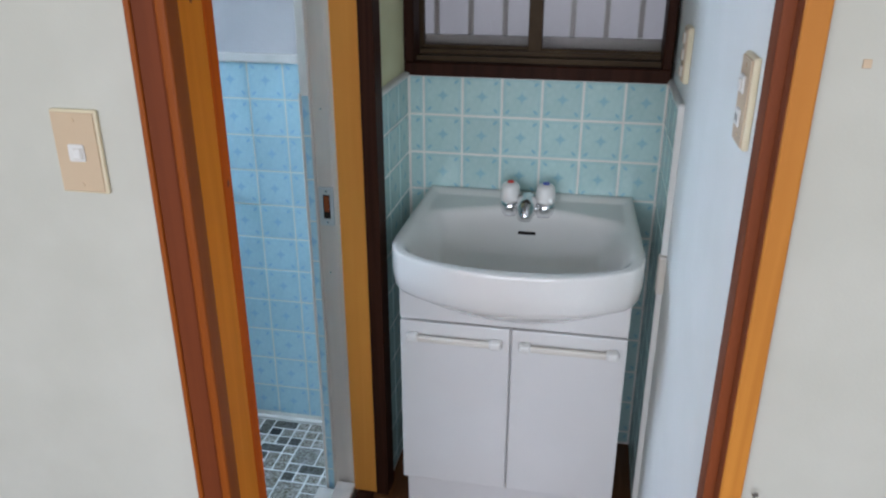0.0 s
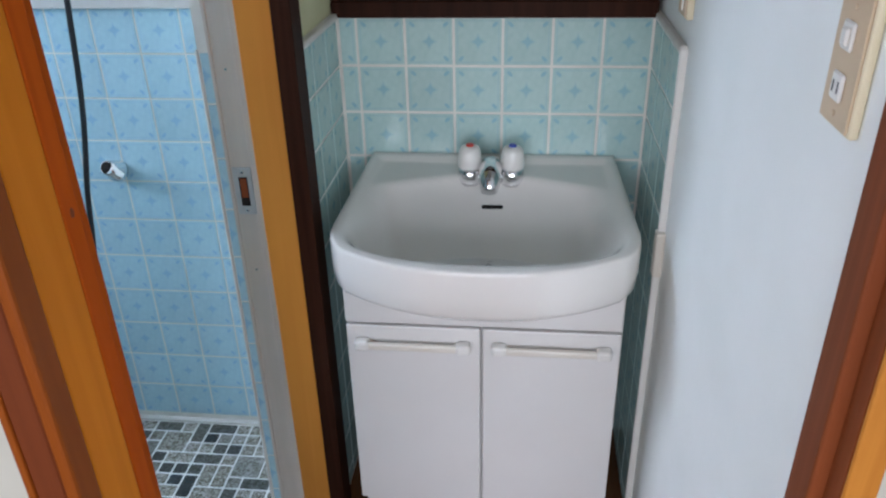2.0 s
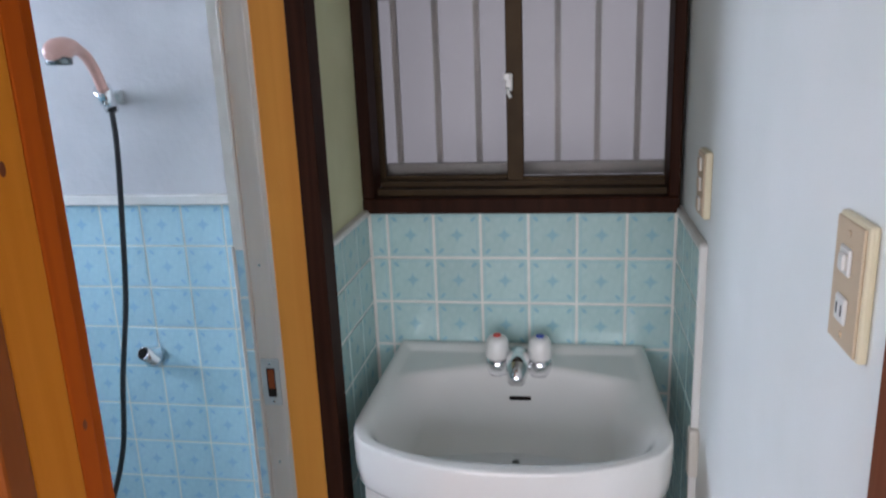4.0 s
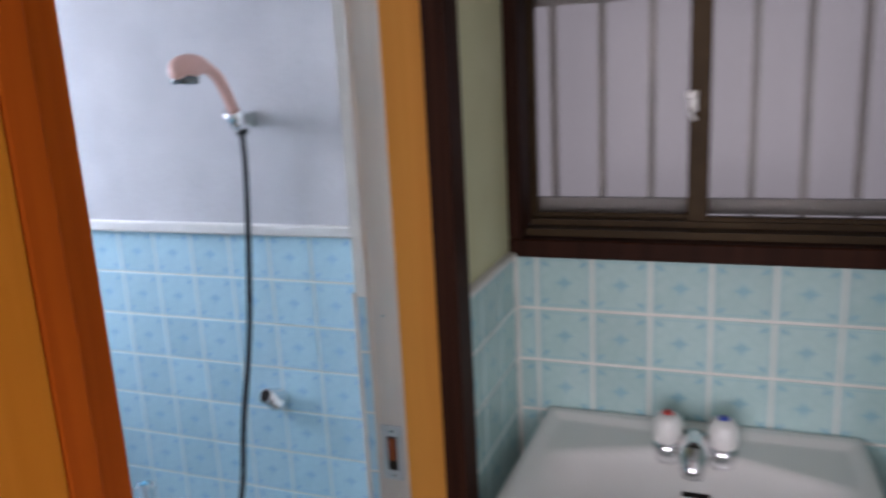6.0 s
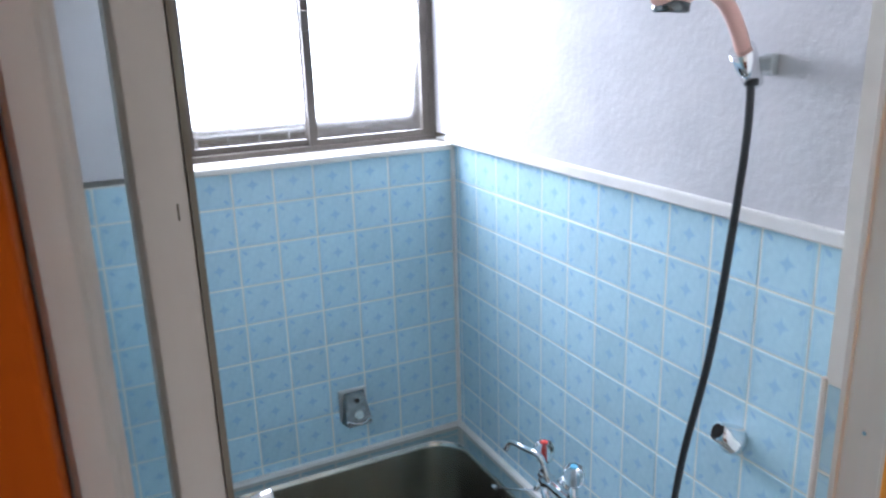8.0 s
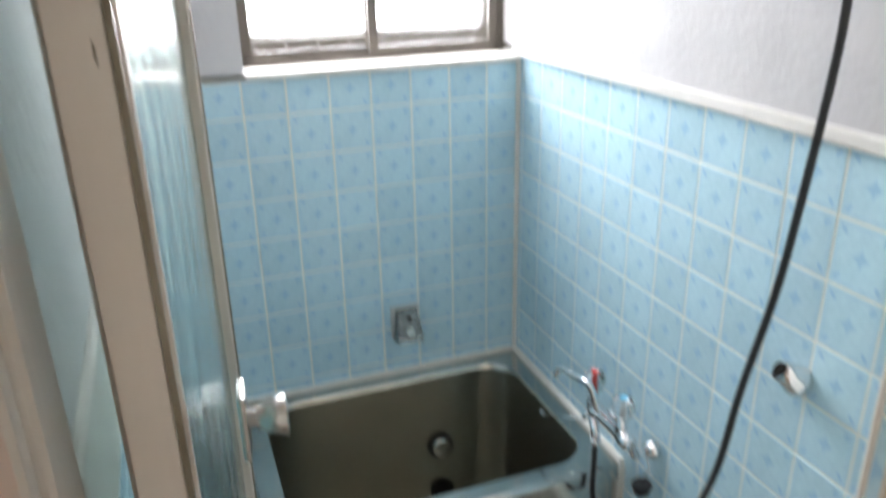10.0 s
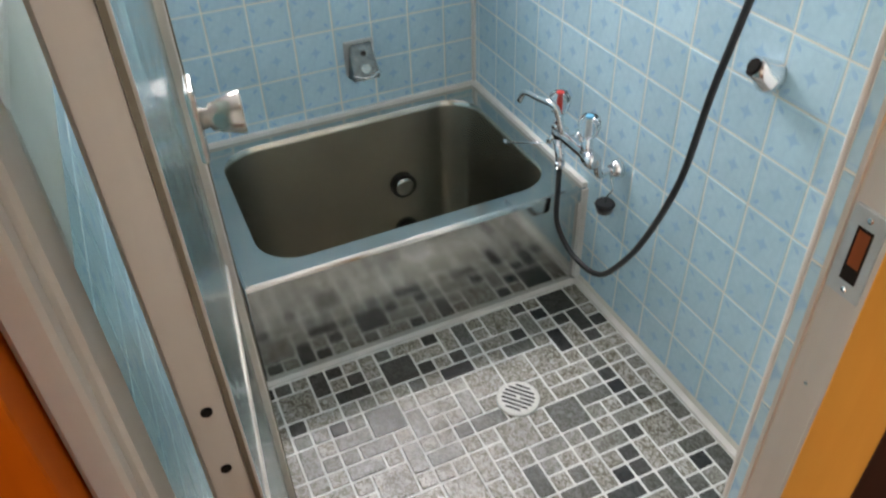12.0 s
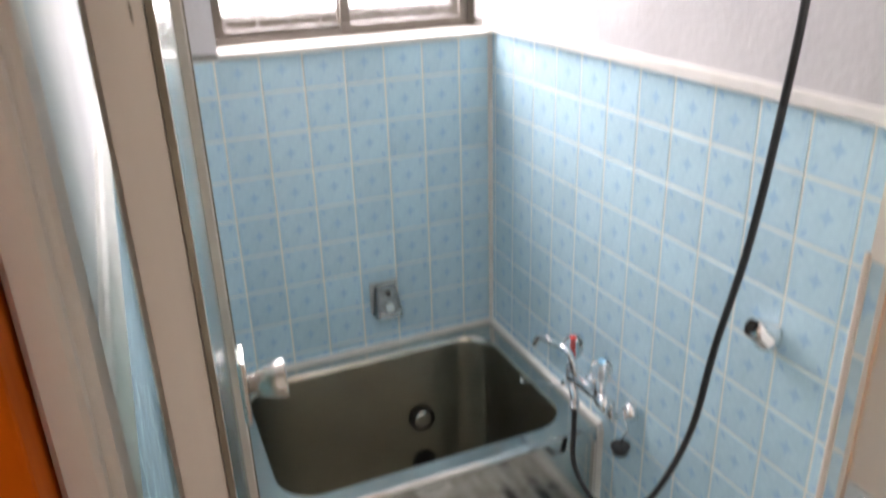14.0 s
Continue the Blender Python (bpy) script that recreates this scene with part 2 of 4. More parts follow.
for m in (M_DARK, M_BRONZE, M_DARKHOLE, M_DEEP, M_HONEY):
    m.node_tree.nodes["Principled BSDF"].inputs["Specular IOR Level"].default_value = 0.08
# near-black wall that glows grey in place of daylight falling on it
M_NEIGH = glow("glowing_grey_backdrop", (0.77, 0.75, 0.74), 0.30)


# ---- mesh helpers ----
def add_box(bm, x0, y0, z0, x1, y1, z1, bevel=0.0, seg=1):
    r = bmesh.ops.create_cube(bm, size=1.0, matrix=Matrix.LocRotScale(((x0 + x1) / 2, (y0 + y1) / 2, (z0 + z1) / 2), None, (abs(x1 - x0), abs(y1 - y0), abs(z1 - z0))))
    if bevel:
        es = list({e for v in r["verts"] for e in v.link_edges})
        bmesh.ops.bevel(bm, geom=es, offset=bevel, segments=seg, affect="EDGES", profile=0.5)
    return bm


def box(x0, y0, z0, x1, y1, z1, bevel=0.0, seg=1):
    return add_box(bmesh.new(), x0, y0, z0, x1, y1, z1, bevel, seg)


def add_tube(bm, pts, radii, n=14, caps=True):
    """A round tube swept along points; radii is one number or one for each point."""
    pts = [Vector(p) for p in pts]
    radii = [radii] * len(pts) if isinstance(radii, (int, float)) else radii
    rings, up = [], None
    for i, p in enumerate(pts):
        d = (pts[min(i + 1, len(pts) - 1)] - pts[max(i - 1, 0)]).normalized()
        if up is None:
            up = d.orthogonal().normalized()
        up = (up - d * up.dot(d)).normalized()
        side = d.cross(up)
        rings.append([bm.verts.new(p + radii[i] * (math.cos(a) * up + math.sin(a) * side)) for a in (2 * math.pi * k / n for k in range(n))])
    for a, b in zip(rings, rings[1:]):
        for k in range(n):
            f = bm.faces.new((a[k], a[(k + 1) % n], b[(k + 1) % n], b[k]))
            f.smooth = True
    if caps:
        bm.faces.new(list(reversed(rings[0])))
        bm.faces.new(rings[-1])
    return bm


def tube(pts, radii, n=14, caps=True):
    return add_tube(bmesh.new(), pts, radii, n, caps)


def spline(ctrl, per=10):
    """A smooth line through control points."""
    c = [Vector(p) for p in ctrl]
    c = [2 * c[0] - c[1]] + c + [2 * c[-1] - c[-2]]
    out = []
    for i in range(1, len(c) - 2):
        p0, p1, p2, p3 = c[i - 1:i + 3]
        for k in range(per):
            t = k / per
            out.append(0.5 * (2 * p1 + (p2 - p0) * t + (2 * p0 - 5 * p1 + 4 * p2 - p3) * t * t + (3 * p1 - p0 - 3 * p2 + p3) * t ** 3))
    return out + [c[-2]]


def bridge(bm, rings, smooth=True):
    for a, b in zip(rings, rings[1:]):
        n = len(a)
        for k in range(n):
            f = bm.faces.new((a[k], a[(k + 1) % n], b[(k + 1) % n], b[k]))
            f.smooth = smooth


def rounded(x0, y0, x1, y1, r, n=8):
    """The outline of a rounded rectangle, counter-clockwise, n + 1 points a corner."""
    out = []
    for cx, cy, a0 in ((x1 - r, y1 - r, 0), (x0 + r, y1 - r, 90), (x0 + r, y0 + r, 180), (x1 - r, y0 + r, 270)):
        out += [(cx + r * math.cos(radians(a0 + 90 * k / n)), cy + r * math.sin(radians(a0 + 90 * k / n))) for k in range(n + 1)]
    return out


def link(name, bm, material, normals=True):
    me = bpy.data.meshes.new(name)
    if normals:
        bmesh.ops.recalc_face_normals(bm, faces=bm.faces)
    bm.to_mesh(me)
    bm.free()
    me.materials.append(material)
    return new(name, me)


def part(name, bm, material, parent, label=""):
    ob = link(name, bm, material)
    ob.parent = parent
    return tagged(ob, label)


def structure(name, bm, material, label, category):
    return tagged(link(name, bm, material), label, category, kind="structure")


def thing(name, x, y, z, label, category, group="", kind=""):
    ob = new(name)
    ob.empty_display_size = 0.05
    ob.location = (0, 0, 0)
    return tagged(ob, label, category, group, kind)


def boxes(*rows):
    bm = bmesh.new()
    for r in rows:
        add_box(bm, *r)
    return bm


# ---- the shell ----
ZW = 0.10
structure("floor_room", boxes((-3.2, 2.3, -0.05, 1.4, 6.02, ZW)), M_FLOORW, "dark varnished wooden floor of the room", "floor")
floor_wash = structure("floor_washroom", boxes((-1.235, 6.024, -0.05, -0.40, 7.12, ZW - 0.006)), M_FLOORW, "dark wooden floor boards of the washroom", "floor")
floor_bath = structure("floor_bath", boxes((-2.305, 6.10, -0.09, -1.30, 7.22, -0.0183)), M_FGROUT, "pale grout bed under speckled mosaic tiles", "floor")

structure("wall_room_left", boxes((-3.2, 5.935, ZW, -1.226, 6.05, 2.5)), M_ROOM, "cream papered wall beside the doorway", "wall")
structure("wall_room_right", boxes((-0.399, 5.935, ZW, 1.4, 5.998, 2.5)), M_ROOM, "cream papered wall beside the doorway", "wall")
structure("wall_room_over_door", boxes((-1.226, 5.935, 2.11, -0.399, 6.05, 2.5)), M_ROOM, "cream papered wall above the doorway", "wall")
structure("wall_room_west", boxes((-3.3, 2.3, ZW, -3.2, 6.05, 2.5)), M_ROOM, "cream papered wall", "wall")
structure("wall_room_east", boxes((1.4, 2.3, ZW, 1.5, 6.02, 2.5)), M_ROOM, "cream papered wall", "wall")
# unseen wall; its opening is assumed, to let the fill lamp in
structure("wall_room_south", boxes((-3.2, 2.3, ZW, -2.55, 2.4, 2.5), (0.75, 2.3, ZW, 1.4, 2.4, 2.5), (-2.55, 2.3, ZW, 0.75, 2.4, 0.80), (-2.55, 2.3, 2.20, 0.75, 2.4, 2.5)), M_ROOM, "unseen cream papered wall with an assumed lamp opening", "wall")
structure("ceiling_room", boxes((-3.3, 2.3, 2.5, 1.5, 6.05, 2.58)), M_CEIL, "plain white ceiling of the room", "ceiling")

structure("wall_wash_right", boxes((-0.437, 5.998, ZW - 0.006, -0.33, 7.30, 2.4)), M_WASH, "pale greenish-white painted washroom wall", "wall")
wall_back = structure("wall_wash_back", boxes((-1.30, 7.120, 0.0, -0.437, 7.30, 1.255), (-1.30, 7.120, 1.872, -0.437, 7.30, 2.4)), M_GROUT, "back wall of the washroom alcove, tiled below the window", "wall")
structure("wall_alcove_left", boxes((-1.31, 6.797, 0.0, -1.155, 7.120, 1.255)), M_GROUT, "side wall of the washroom alcove, tiled below", "wall")
structure("wall_alcove_upper", boxes((-1.31, 6.797, 1.255, -1.158, 7.120, 2.4)), M_GREEN, "yellow-green plaster side wall above the tiles", "wall")
structure("ceiling_wash", boxes((-1.31, 6.02, 2.4, -0.33, 7.30, 2.46)), M_CEIL, "plain white washroom ceiling", "ceiling")
structure("wall_over_bath_door", boxes((-1.30, 6.09, 2.02, -1.16, 6.745, 2.4)), M_WASH, "pale painted wall above the bathroom door", "wall")

wall_shower = structure("wall_bath_shower", boxes((-3.10, 7.195, -0.06, -1.30, 7.30, 1.262)), M_GROUT, "tiled lower bathroom wall with pale joints", "wall")
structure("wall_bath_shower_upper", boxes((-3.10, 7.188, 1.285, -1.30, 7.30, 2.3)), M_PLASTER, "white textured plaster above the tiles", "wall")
wall_win = structure("wall_bath_window", boxes((-3.12, 6.05, -0.06, -2.960, 7.195, 1.245)), M_GROUT, "tiled lower bathroom wall below the window", "wall")
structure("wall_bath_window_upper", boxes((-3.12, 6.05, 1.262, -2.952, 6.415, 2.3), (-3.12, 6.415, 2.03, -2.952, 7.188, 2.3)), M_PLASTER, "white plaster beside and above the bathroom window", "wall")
wall_left = structure("wall_bath_left", boxes((-2.993, 6.05, -0.06, -1.36, 6.113, 1.262)), M_GROUT, "tiled lower bathroom wall behind the open door", "wall")
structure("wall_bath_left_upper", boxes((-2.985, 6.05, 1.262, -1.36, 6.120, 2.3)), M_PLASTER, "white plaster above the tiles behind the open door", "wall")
structure("ceiling_bath", boxes((-3.12, 6.05, 2.3, -1.30, 7.30, 2.36)), M_CEIL, "plain white bathroom ceiling", "ceiling")
structure("wall_bath_front_upper", boxes((-1.36, 6.05, 2.02, -1.31, 7.19, 2.3)), M_PLASTER, "white plaster above the bathroom door", "wall")

# tile caps, sills and beads
structure("trim_shower_cap", box(-2.985, 7.180, 1.258, -1.312, 7.196, 1.287, 0.005, 2), M_CAULK, "white mortar bead along the top of the tiles", "trim")
structure("sill_bath_window", box(-3.10, 6.415, 1.244, -2.943, 7.186, 1.262, 0.004, 2), M_CAULK, "white window sill above the blue tiles", "sill")
structure("trim_left_cap", box(-2.985, 6.112, 1.150, -1.36, 6.130, 1.262, 0.005, 2), M_CAULK, "wide white capping strip on the tiles", "trim")
structure("trim_corner_bead", box(-2.961, 7.183, 0.31, -2.948, 7.197, 1.25, 0.004, 1), M_CAULK, "white caulk in the corner of the tiled walls", "trim")
structure("trim_floor_bead", boxes((-2.30, 7.176, -0.024, -1.33, 7.192, -0.010), (-2.312, 6.12, -0.024, -2.292, 7.176, -0.012)), M_CAULK, "pale caulk along the floor's edge", "trim")
structure("trim_alcove_cap_left", box(-1.168, 6.784, 1.250, -1.143, 7.118, 1.264, 0.003, 1), M_CAULK, "grey-white cap on the alcove tiles", "trim")
structure("trim_alcove_cap_right", box(-0.452, 6.786, 1.250, -0.4365, 7.118, 1.266, 0.003, 1), M_CAULK, "grey-white cap on the alcove tiles", "trim")
structure("trim_alcove_edge", box(-0.4515, 6.781, ZW, -0.4365, 6.792, 1.262, 0.003, 2), M_WHITEP, "white plastic strip along the edge of the tiles", "trim")
structure("trim_pier_edge", box(-1.354, 6.789, -0.02, -1.348, 6.796, 1.255, 0.002, 1), M_CAULK, "white edge of the tiled door reveal", "trim")
structure("wall_pier", boxes((-1.35, 6.794, -0.02, -1.20, 7.19, 2.02)), M_GROUT, "tiled reveal beside the bathroom door", "wall")

# wooden doorway between room and washroom
fr = thing("doorway_frame", 0, 0, 0, "orange and red-brown varnished wooden door frame", "door frame", kind="structure")
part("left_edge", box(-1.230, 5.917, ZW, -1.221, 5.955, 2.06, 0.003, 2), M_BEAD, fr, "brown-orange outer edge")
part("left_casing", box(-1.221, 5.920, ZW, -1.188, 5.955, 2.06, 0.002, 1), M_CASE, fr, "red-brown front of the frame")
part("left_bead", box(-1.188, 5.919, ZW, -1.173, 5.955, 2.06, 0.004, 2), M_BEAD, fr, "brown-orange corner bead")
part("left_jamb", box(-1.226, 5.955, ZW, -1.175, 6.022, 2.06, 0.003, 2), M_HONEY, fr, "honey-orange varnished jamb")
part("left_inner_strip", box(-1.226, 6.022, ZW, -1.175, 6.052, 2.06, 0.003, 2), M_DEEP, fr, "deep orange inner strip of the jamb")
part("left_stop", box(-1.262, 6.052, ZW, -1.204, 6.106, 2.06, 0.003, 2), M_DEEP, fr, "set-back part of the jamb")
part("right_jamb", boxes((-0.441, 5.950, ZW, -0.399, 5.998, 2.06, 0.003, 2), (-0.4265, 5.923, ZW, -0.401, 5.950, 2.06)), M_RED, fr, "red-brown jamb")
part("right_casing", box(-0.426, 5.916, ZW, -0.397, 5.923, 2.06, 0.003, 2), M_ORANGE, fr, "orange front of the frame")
for y, z, m4 in ((6.037, 1.272, (1, 0.6, 1, 1)), (5.990, 1.545, (1, 0.7, 1.2, 1))):
    bm = bmesh.new()
    bmesh.ops.create_uvsphere(bm, u_segments=14, v_segments=6, radius=0.006, matrix=Matrix.Translation((-1.1750, y, z)) @ Matrix.Diagonal((0.1, *m4[1:])))
    part("knot", bm, M_RED, fr, "dark knot in the wood")
part("head", box(-1.228, 5.918, 2.06, -0.397, 6.05, 2.11, 0.004, 2), M_RED, fr)

# posts between bathroom door and alcove
structure("trim_yellow_post", box(-1.246, 6.738, ZW, -1.177, 6.796, 2.10, 0.003, 2), M_YELLOW, "honey-yellow painted wooden door post", "door post")
structure("trim_dark_post", box(-1.177, 6.732, ZW, -1.140, 6.796, 2.40, 0.003, 2), M_DARK, "dark brown wooden post beside the tiled alcove", "post")
structure("trim_threshold", box(-1.235, 6.108, 0.05, -1.185, 6.737, ZW + 0.004, 0.003, 1), M_DARK, "dark wooden threshold before the bathroom", "threshold")

# aluminium frame of the bathroom door
af = thing("bath_door_frame", 0, 0, 0, "satin aluminium frame of the bathroom door", "door frame", kind="structure")
part("left_jamb", boxes((-1.330, 6.108, 0.0, -1.262, 6.134, 2.02, 0.003, 1), (-1.262, 6.108, 0.0, -1.240, 6.128, 2.02, 0.003, 1)), M_ALU, af)
part("mullion", boxes((-1.372, 6.158, 0.0, -1.332, 6.191, 2.02, 0.003, 1), (-1.332, 6.1615, 0.0, -1.3295, 6.1875, 2.02)), M_ALU, af)
part("mullion_edge", box(-1.336, 6.1885, 0.0, -1.3275, 6.1925, 2.02), M_ALUEDGE, af, "dark rubber edge")
part("scratch", box(-1.3296, 6.1808, 1.512, -1.3290, 6.1820, 1.522, 0.0002, 1), M_ALUEDGE, af, "small dark scratch")
part("side_glass", box(-1.345, 6.128, 0.05, -1.341, 6.162, 2.0), M_CLEARG, af, "narrow obscure glass pane").visible_shadow = False
part("right_jamb", boxes((-1.324, 6.784, 0.0, -1.258, 6.794, 2.02, 0.002, 1), (-1.324, 6.780, 0.0, -1.317, 6.794, 2.02, 0.001, 1), (-1.272, 6.776, 0.0, -1.2475, 6.794, 2.02, 0.001, 1)), M_ALU, af)
part("head", box(-1.375, 6.108, 1.975, -1.248, 6.784, 2.02, 0.002, 1), M_ALU, af)
part("sill", boxes((-1.375, 6.142, -0.03, -1.248, 6.782, 0.055, 0.003, 1), (-1.310, 6.142, 0.055, -1.250, 6.774, 0.094, 0.003, 1)), M_ALU, af, "aluminium sill")
for z in (1.022, 0.955):
    bm = bmesh.new()
    bmesh.ops.create_cone(bm, cap_ends=True, segments=18, radius1=0.0042, radius2=0.0042, depth=0.002, matrix=pose(-1.3290, 6.1745, z, 0, 90, 0))
    part("screw_hole", bm, M_DARKHOLE, af, "black plugged screw hole")
for x, y, z in ((-1.2950, 6.7832, 1.22), (-1.2950, 6.7832, 0.78)):
    bm = bmesh.new()
    bmesh.ops.create_cone(bm, cap_ends=True, segments=12, radius1=0.003, radius2=0.0022, depth=0.0015, matrix=pose(x, y, z, 90 if y > 6.5 else 0, 0 if y > 6.5 else 90, 0))
    part("screw", bm, M_CHROME, af)
sp = part("strike_plate", boxes((-1.3135, 6.7795, 0.915, -1.2745, 6.7845, 1.019, 0.001, 1)), M_PLATE, af, "steel strike plate")
part("slot", box(-1.302, 6.7784, 0.935, -1.284, 6.7798, 0.999), M_DARKHOLE, sp, "dark latch slot")
part("slot_wood", box(-1.299, 6.7779, 0.954, -1.286, 6.7785, 0.996), M_RED, sp, "wood seen in the slot")
for z in (0.924, 1.009):
    bm = bmesh.new()
    bmesh.ops.create_uvsphere(bm, u_segments=12, v_segments=6, radius=0.0034, matrix=Matrix.Translation((-1.293, 6.7795, z)) @ Matrix.Diagonal((1, 0.35, 1, 1)))
    part("screw", bm, M_CHROME, sp)

# the open bathroom door: built closed along +x, then turned on its hinge
door = tagged(new("bathroom_door"), "open aluminium bathroom door with green patterned glass", "door")
DW = 0.490
part("hinge_stile", box(0, -0.008, 0.0, 0.010, 0.014, 1.86, 0.002, 1), M_ALU, door)
part("lock_stile", box(DW - 0.016, -0.014, 0.0, DW - 0.004, 0.014, 1.86, 0.002, 1), M_ALU, door)
part("stile_edge", box(DW - 0.004, -0.016, 0.0, DW, 0.016, 1.86), M_ALUEDGE, door, "dark bronzed leading edge")
part("top_rail", box(0.010, -0.013, 1.82, DW - 0.016, 0.013, 1.86), M_ALU, door)
part("middle_rail", box(0.010, -0.006, 0.672, DW - 0.016, 0.006, 0.690, 0.002, 1), M_ALU, door)
part("bottom_rail", box(0.010, -0.013, 0.0, DW - 0.016, 0.013, 0.05), M_ALU, door)
part("upper_pane", box(0.010, -0.003, 0.690, DW - 0.016, 0.003, 1.82), M_PATTERN, door, "green patterned glass")
part("lower_pane", box(0.010, -0.003, 0.05, DW - 0.016, 0.003, 0.672), M_PATTERN, door, "green patterned glass")
kb = part("knob", tube([(DW - 0.10, -0.014 - a, 0.962) for a in (0.010, 0.018, 0.021, 0.027, 0.030, 0.055, 0.057)], [0.013, 0.011, 0.016, 0.017, 0.019, 0.025, 0.023], 20), M_SATIN, door, "flared satin metal door knob")
part("rosette", box(DW - 0.125, -0.024, 0.917, DW - 0.075, -0.014, 1.007, 0.004, 2), M_SATIN, kb)
door.matrix_world = pose(-1.352, 6.186, 0.072, 0, 0, 180 - 6.0)

# ---- washroom window ----
win = thing("window_1", 0, 0, 0, "dark brown wooden window with frosted sliding sashes and an outside grille", "window", kind="structure")
X0, X1, Z0, Z1 = -1.157, -0.447, 1.255, 1.872
part("window_frame", boxes((X0, 7.085, Z0, X1, 7.16, Z0 + 0.036, 0.003, 1), (X0, 7.085, Z1 - 0.05, X1, 7.16, Z1, 0.003, 1), (X0, 7.085, Z0 + 0.036, X0 + 0.028, 7.16, Z1 - 0.05, 0.003, 1), (X1 - 0.024, 7.085, Z0 + 0.036, X1, 7.16, Z1 - 0.05, 0.003, 1)), M_DARK, win, "dark wooden outer frame")
part("track", boxes((X0 + 0.028, 7.12, Z0 + 0.036, X1 - 0.024, 7.215, Z0 + 0.050), (X0 + 0.028, 7.16, Z0 + 0.050, X1 - 0.024, 7.168, Z0 + 0.062), (X0 + 0.028, 7.19, Z0 + 0.050, X1 - 0.024, 7.198, Z0 + 0.062), (X0 + 0.028, 7.14, Z1 - 0.064, X1 - 0.024, 7.215, Z1 - 0.050), (X0, 7.16, Z0, X0 + 0.006, 7.23, Z1), (X1, 7.16, Z0, X1 + 0.008, 7.23, Z1), (X0, 7.16, Z0, X1, 7.23, Z0 + 0.036)), M_BRONZE, win, "dark bronze sliding track")


def sash(name, xa, xb, y, za, zb, wa, wb):
    s = part(name, boxes((xa, y - 0.011, za, xa + wa, y + 0.011, zb, 0.002, 1), (xb - wb, y - 0.011, za, xb, y + 0.011, zb, 0.002, 1), (xa + wa, y - 0.010, za, xb - wb, y + 0.010, za + 0.024, 0.002, 1), (xa + wa, y - 0.010, zb - 0.028, xb - wb, y + 0.010, zb, 0.002, 1)), M_BRONZE, win, "dark bronze sash")
    p = part("pane", box(xa + wa - 0.004, y - 0.002, za + 0.020, xb - wb + 0.004, y + 0.002, zb - 0.024), M_FROSTW, s, "frosted glass")
    p.visible_shadow = False
    return s


sash("sash", X0 + 0.007, -0.790, 7.205, Z0 + 0.046, Z1 - 0.056, 0.026, 0.038)
sash("sash", -0.8266, X1 - 0.001, 7.178, Z0 + 0.046, Z1 - 0.056, 0.038, 0.023)
lk = part("sash_lock", boxes((-0.827, 7.152, 1.522, -0.811, 7.166, 1.562, 0.003, 1), (-0.831, 7.146, 1.546, -0.815, 7.154, 1.562, 0.003, 1)), M_WHITEP, win, "white crescent lock")
part("lever", tube([(-0.822, 7.146, 1.530), (-0.820, 7.140, 1.520), (-0.814, 7.140, 1.508)], 0.004, 8), M_WHITEP, lk)
gr = thing("window_grille", 0, 0, 0, "dark metal security grille outside the frosted window", "grille")
for x in (-1.106, -1.005, -0.905, -0.810, -0.712, -0.618, -0.524):
    part("bar", box(x - 0.007, 7.285, 1.245, x + 0.007, 7.297, 1.83), M_GREYBAR, gr)
for z, h in ((1.328, 0.015), (1.756, 0.019)):
    part("cross_bar", box(-1.20, 7.266, z - h, -0.41, 7.284, z + h), M_GREYBAR, gr)
tagged(link("backdrop_neighbour", box(-3.0, 7.72, 0.0, 1.6, 7.74, 4.4), M_NEIGH), "glowing grey backdrop for the next building's wall", "backdrop", kind="structure")

# ---- bathroom window ----
bw = thing("window_2", 0, 0, 0, "bright aluminium sliding window above the bathtub", "window", kind="structure")
YA, YB, ZA, ZB2 = 6.418, 7.186, 1.262, 2.03
part("window_frame", boxes((-3.112, YA, ZA, -3.06, YB, ZA + 0.016), (-3.112, YA, ZB2 - 0.02, -3.06, YB, ZB2), (-3.112, YA, ZA + 0.016, -3.06, YA + 0.012, ZB2 - 0.02), (-3.112, YB - 0.018, ZA + 0.016, -3.06, YB, ZB2 - 0.02)), M_SASHB, bw, "dark bronze frame")


def bath_sash(ya, yb, x):
    w = 0.025
    s = part("sash", boxes((x - 0.009, ya, ZA + 0.016, x + 0.009, ya + w, ZB2 - 0.02), (x - 0.009, yb - w, ZA + 0.016, x + 0.009, yb, ZB2 - 0.02), (x - 0.009, ya + w, ZA + 0.016, x + 0.009, yb - w, ZA + 0.034), (x - 0.009, ya + w, ZB2 - 0.038, x + 0.009, yb - w, ZB2 - 0.02)), M_SASHB, bw, "narrow bronze sash")
    p = part("pane", box(x - 0.002, ya + w, ZA + 0.034, x + 0.002, yb - w, ZB2 - 0.038), M_FROST, s, "frosted glass")
    p.visible_shadow = False


bath_sash(YA + 0.012, 6.800, -3.095)
bath_sash(6.778, YB - 0.018, -3.073)
part("sash_lock", box(-3.062, 6.772, 1.60, -3.048, 6.796, 1.66, 0.003, 1), M_SASHB, bw)
rl = thing("window_rail", 0, 0, 0, "thin outdoor safety rail outside the bathroom window", "rail")
for k in range(4):
    part("post", tube([(-3.155, 6.47 + 0.09 * k, 1.27), (-3.155, 6.47 + 0.09 * k, 1.325)], 0.004, 8), M_GREYBAR, rl)
part("bar", tube([(-3.155, 6.40, 1.318), (-3.155, 6.79, 1.318)], 0.006, 8), M_GREYBAR, rl)

